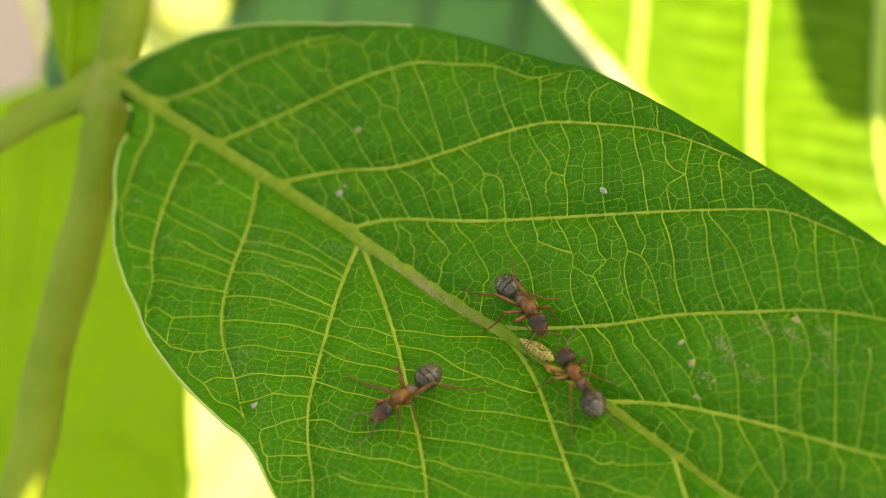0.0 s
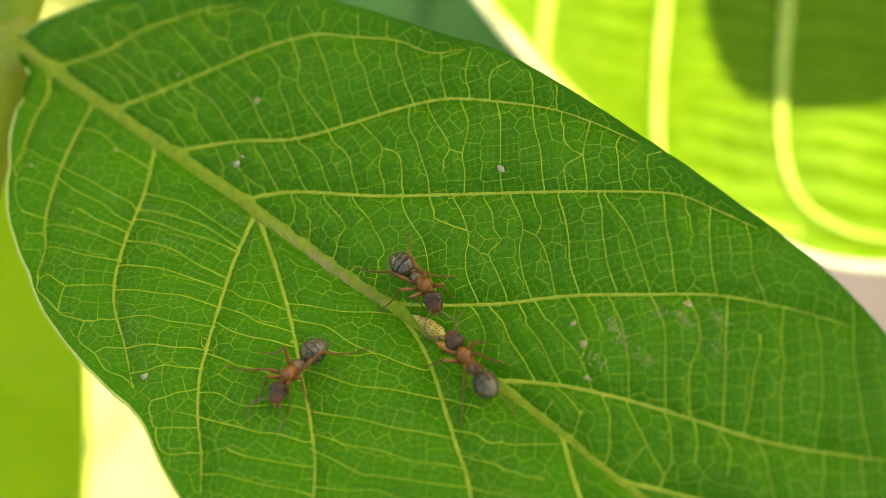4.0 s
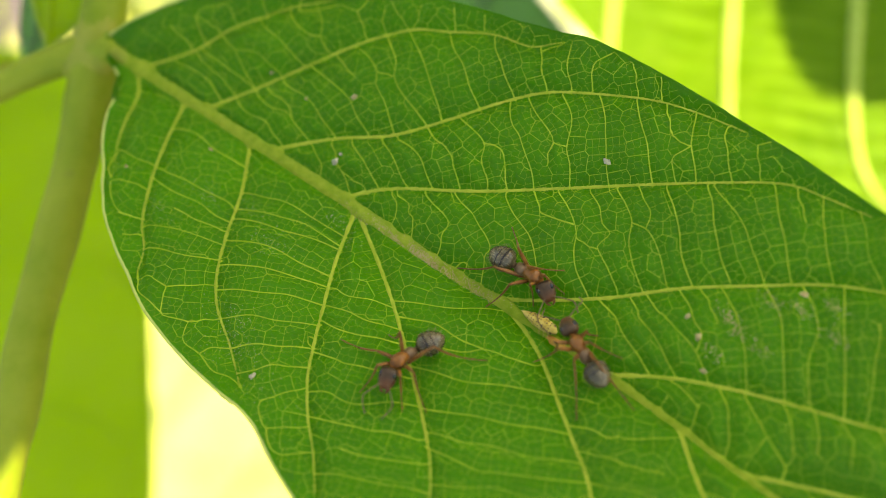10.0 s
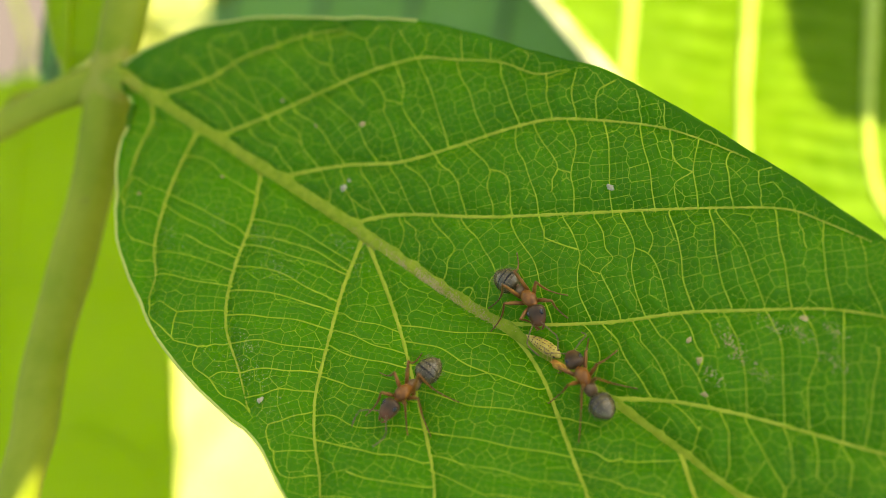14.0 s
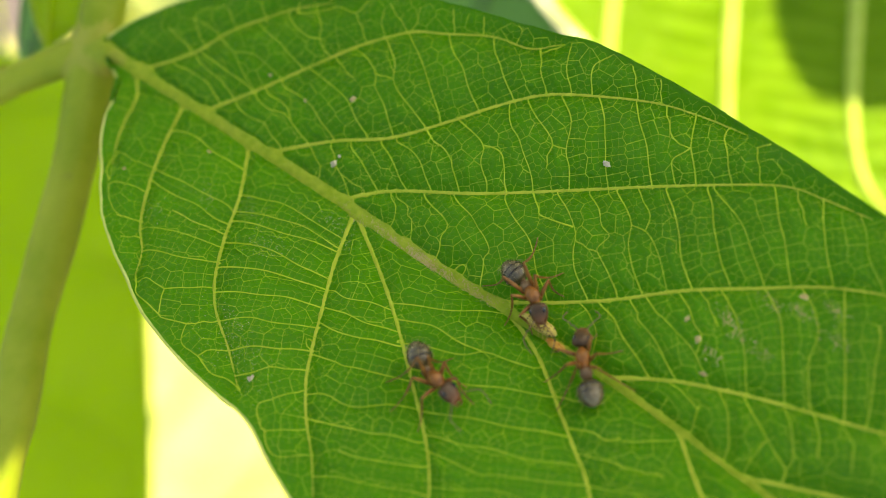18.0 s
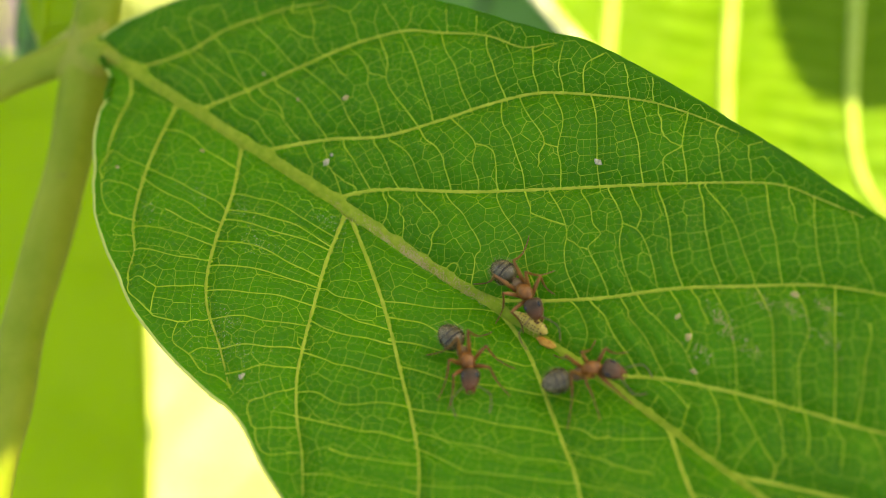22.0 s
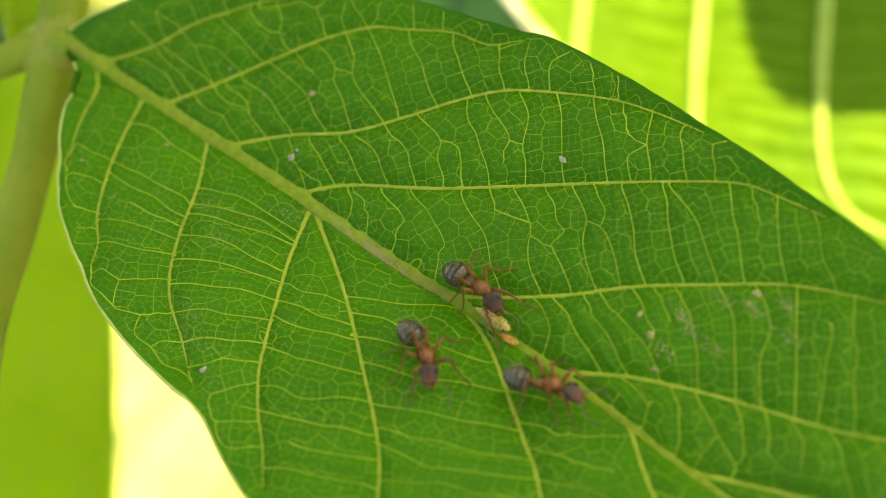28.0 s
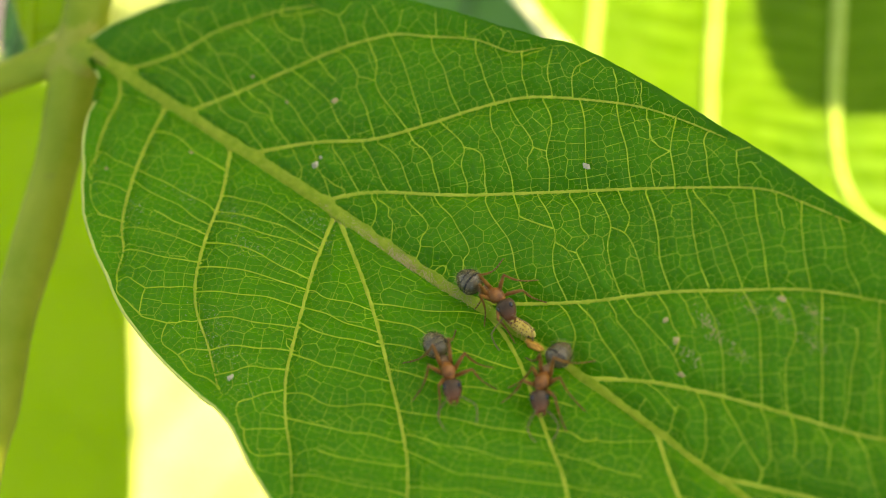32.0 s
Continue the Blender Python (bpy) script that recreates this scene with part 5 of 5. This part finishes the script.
ANT_B = [(0, 8.94, -9.28, 119, -1, 0, 10), (1, 8.95, -9.34, 122, 8, -4, 16), (2, 8.86, -9.62, 124, 1, -1, 16), (3, 8.7, -9.56, 125, -2, 2, 16), (6, 8.78, -9.65, 128, 5, -2, 16), (7, 8.84, -9.54, 126, 6, -3, 16), (8, 9.06, -9.3, 111, -18, 12, 16), (9, 9.09, -9.24, 111, -14, 9, 16), (10, 8.79, -9.16, 119, -6, 4, 9), (11, 8.78, -9.34, 122, -2, 1, 16), (12, 8.77, -9.4, 125, 10, -5, 16), (13, 8.75, -9.34, 124, 3, -2, 15), (16, 8.98, -10.47, 111, -30, 18, 16)]
ANT_B += [(17, 9.01, -10.55, 104, -28, 24, 16), (18, 9.03, -9.89, 99, -12, 6, 16), (19, 8.91, -10.32, 103, -18, 12, 16), (19.5, 9.43, -10.86, 50, -18, 12, 16), (20, 10.05, -11.03, 4, -10, 6, 16), (21, 10.15, -10.86, 10, -10, 7, 16), (22, 10.09, -10.81, 9, -34, 14, 16), (22.5, 9.42, -11.14, 37, -20, 10, 16), (23, 8.62, -11.42, 90, 3, -1, 16), (24, 8.94, -11.47, 109, -14, 5, 16), (24.5, 9.32, -11.56, 60, -16, 12, 16), (25, 9.65, -11.74, 11, -18, 16, 16), (28, 9.98, -12.23, -21, -10, 7, 16)]
ANT_B += [(29, 8.64, -11.82, -40, -8, 7, 12), (29.5, 8.62, -11.83, -65, -14, 10, 13), (30, 8.62, -11.81, -88, -18, 14, 6), (31, 7.95, -11.35, -124, -34, 26, 2), (32, 7.85, -11.32, -108, 26, -20, 3)]
ANT_C = [(0, -1.02, -10.57, -136, -1, 2, 7), (1, -1.07, -10.85, -126, 5, -8, 6), (2, -1.17, -10.97, -122, 14, -22, 6), (3, -1.27, -10.87, -113, 20, -26, 6), (6, -0.93, -10.31, -138, -2, 4, 7), (7, -1.01, -10.34, -139, -4, 6, 7), (8, -1.28, -10.27, -140, -2, 5, 7), (9, -1.42, -10.26, -138, 8, -9, 7), (10, -1.24, -10.01, -134, 26, -22, 6), (11, -1.18, -10.12, -137, 17, -20, 7), (12, -1.26, -10.17, -137, 12, -14, 7), (13, -1.39, -10.38, -143, -4, 9, 8), (16, -0.96, -10.95, -98, 14, -24, 7)]
ANT_C += [(17, 0.02, -11.29, -79, 16, -16, 10), (18, 0.9, -11.22, -53, 12, -17, 13), (19, 3.36, -11.14, -19, 14, -12, 3), (20, 3.82, -10.93, -45, -11, 9, 5), (21, 3.14, -10.38, -77, -22, 20, 10), (22, 3.06, -10.28, -69, -20, 24, 12), (23, 3.66, -10.34, -23, 12, -12, 2), (24, 3.62, -10.45, -36, 2, -2, 8), (25, 3.33, -10.65, -50, -6, 7, 12), (28, 2.91, -10.27, -68, -24, 24, 12), (29, 3.31, -10.54, -57, -13, 18, 16), (30, 3.56, -10.21, -30, 0, 0, 4), (31, 2.73, -10.58, -64, -9, 18, 14)]
ANT_C += [(32, 2.67, -10.74, -72, -12, 15, 11)]
# Where the feet stand at first: left front, mid, hind, then right.
FEET_A = [(7.67, -5.50), (7.74, -4.21), (4.68, -1.26), (5.84, -6.11), (2.77, -5.82), (1.48, -2.93)]
FEET_B = [(7.07, -8.82), (5.94, -9.61), (8.53, -13.29), (9.64, -8.26), (10.98, -9.72), (11.64, -12.84)]
FEET_C = [(-1.08, -12.55), (0.16, -12.58), (3.63, -9.58), (-3.17, -11.74), (-5.09, -8.15), (-2.24, -7.77)]
TEAM = [(ant("brown ant with red thorax bending over the nymph"), ANT_A, FEET_A, 1.6, 0.0, 0.7),
        (ant("brown ant with red thorax beside the midrib"), ANT_B, FEET_B, 1.3, 2.1, 1.6),
        (ant("brown ant with red thorax on the near blade"), ANT_C, FEET_C, 1.3, 4.4, 1.6)]
RIDE = 0.21


def body_at(rows, t):
    ts = [r[0] for r in rows]
    return [float(np.interp(t, ts, [r[k] for r in rows])) for k in range(1, 7)]


def motions():
    step = 0.25
    times = [i * step for i in range(int(32 / step) + 1)]
    for root, rows, feet, reach, phase, raised in TEAM:
        x, y, h = body_at(rows, 0)[:3]

        def local(fx, fy, x, y, h):
            a = radians(h)
            return (fx - x) * math.cos(a) + (fy - y) * math.sin(a), -(fx - x) * math.sin(a) + (fy - y) * math.cos(a)

        rest = [local(fx, fy, x, y, h) for fx, fy in feet]
        normal = [(1.9 if k == "front" else 0.2 if k == "mid" else -2.3, s * (1.5 if k == "front" else 2.4 if k == "mid" else 2.0)) for k, s in LEGS]
        planted = [tuple(q) for q in feet]
        body_rows, head_rows, tail_rows = [], [], []
        legs = parts_named(root, "leg")
        leg_rows, shin_rows = [[] for _ in legs], [[] for _ in legs]
        for t in times:
            x, y, h, hy, gy, lift = body_at(rows, t)
            z = float(sheet_height(*from_plan(x, y))) + RIDE + 0.22 + 1.3 * math.sin(radians(lift))
            turn = leaf_tilt(x, y) @ pose(0, 0, 0, 0, -lift, h)
            into = (Matrix.Translation((x, y, z)) @ turn).inverted()
            body_rows.append((t, Matrix.Translation((x * MM, y * MM, LEAF_Z + z * MM)) @ turn))
            nod = 5 * math.sin(t * 2.3 + phase)
            head_rows.append((t, pose(0.90 * MM, 0, 1.10 * MM, 0, 18 + lift * 0.6 + nod * 0.6, hy + nod * 0.5)))
            tail_rows.append((t, pose(-1.10 * MM, 0, 0.90 * MM, 0, 4 + lift * raised, gy)))
            for n_leg, (kind, side) in enumerate(LEGS):
                lx, ly = local(*planted[n_leg], x, y, h)
                hx, hyy, hz = HIPS[kind]
                hyy *= side
                a, b = BONES[kind]
                far = math.hypot(lx - hx, ly - hyy)
                goal = rest[n_leg] if t < 13 else normal[n_leg]
                off = math.hypot(lx - goal[0], ly - goal[1])
                if far > (a + b) * 0.9 or far < 0.5 or off > reach or side * ly < 0.15:
                    lx, ly = normal[n_leg] if t >= 13 else goal
                    ca, sa = math.cos(radians(h)), math.sin(radians(h))
                    planted[n_leg] = (x + lx * ca - ly * sa, y + lx * sa + ly * ca)
                fx, fy = planted[n_leg]
                hip, foot = Vector((hx, hyy, hz)), into @ Vector((fx, fy, leaf_top(fx, fy) + 0.06))
                d = foot - hip
                dist = min(d.length, (a + b) * 0.995)
                dist = max(dist, abs(a - b) + 0.05)
                tilt = math.atan2(d.z, math.hypot(d.x, d.y))
                bend = math.acos(max(-1, min(1, (a * a + dist * dist - b * b) / (2 * a * dist))))
                knee = math.acos(max(-1, min(1, (a * a + b * b - dist * dist) / (2 * a * b))))
                yaw = math.degrees(math.atan2(d.y, d.x))
                leg_rows[n_leg].append((t, pose(hx * MM, hyy * MM, hz * MM, 0, -math.degrees(tilt + bend), yaw)))
                shin_rows[n_leg].append((t, pose(a * MM, 0, 0, 0, 180 - math.degrees(knee), 0)))
        walk(root, body_rows)
        head = parts_named(root, "head")[0]
        walk(head, head_rows)
        walk(parts_named(root, "gaster")[0], tail_rows)
        for n_leg, leg in enumerate(legs):
            walk(leg, leg_rows[n_leg])
            walk(leg.children[0], shin_rows[n_leg])
        for n_f, feeler in enumerate(parts_named(head, "antenna")):
            at = feeler.location.copy()
            walk(feeler, [(t, Matrix.Translation(at) @ pose(0, 0, 0, 0, 8 * math.sin(t * 3.1 + phase + n_f), 14 * math.sin(t * 1.9 + phase * 2 + n_f * 2))) for t in times[::2]])


motions()
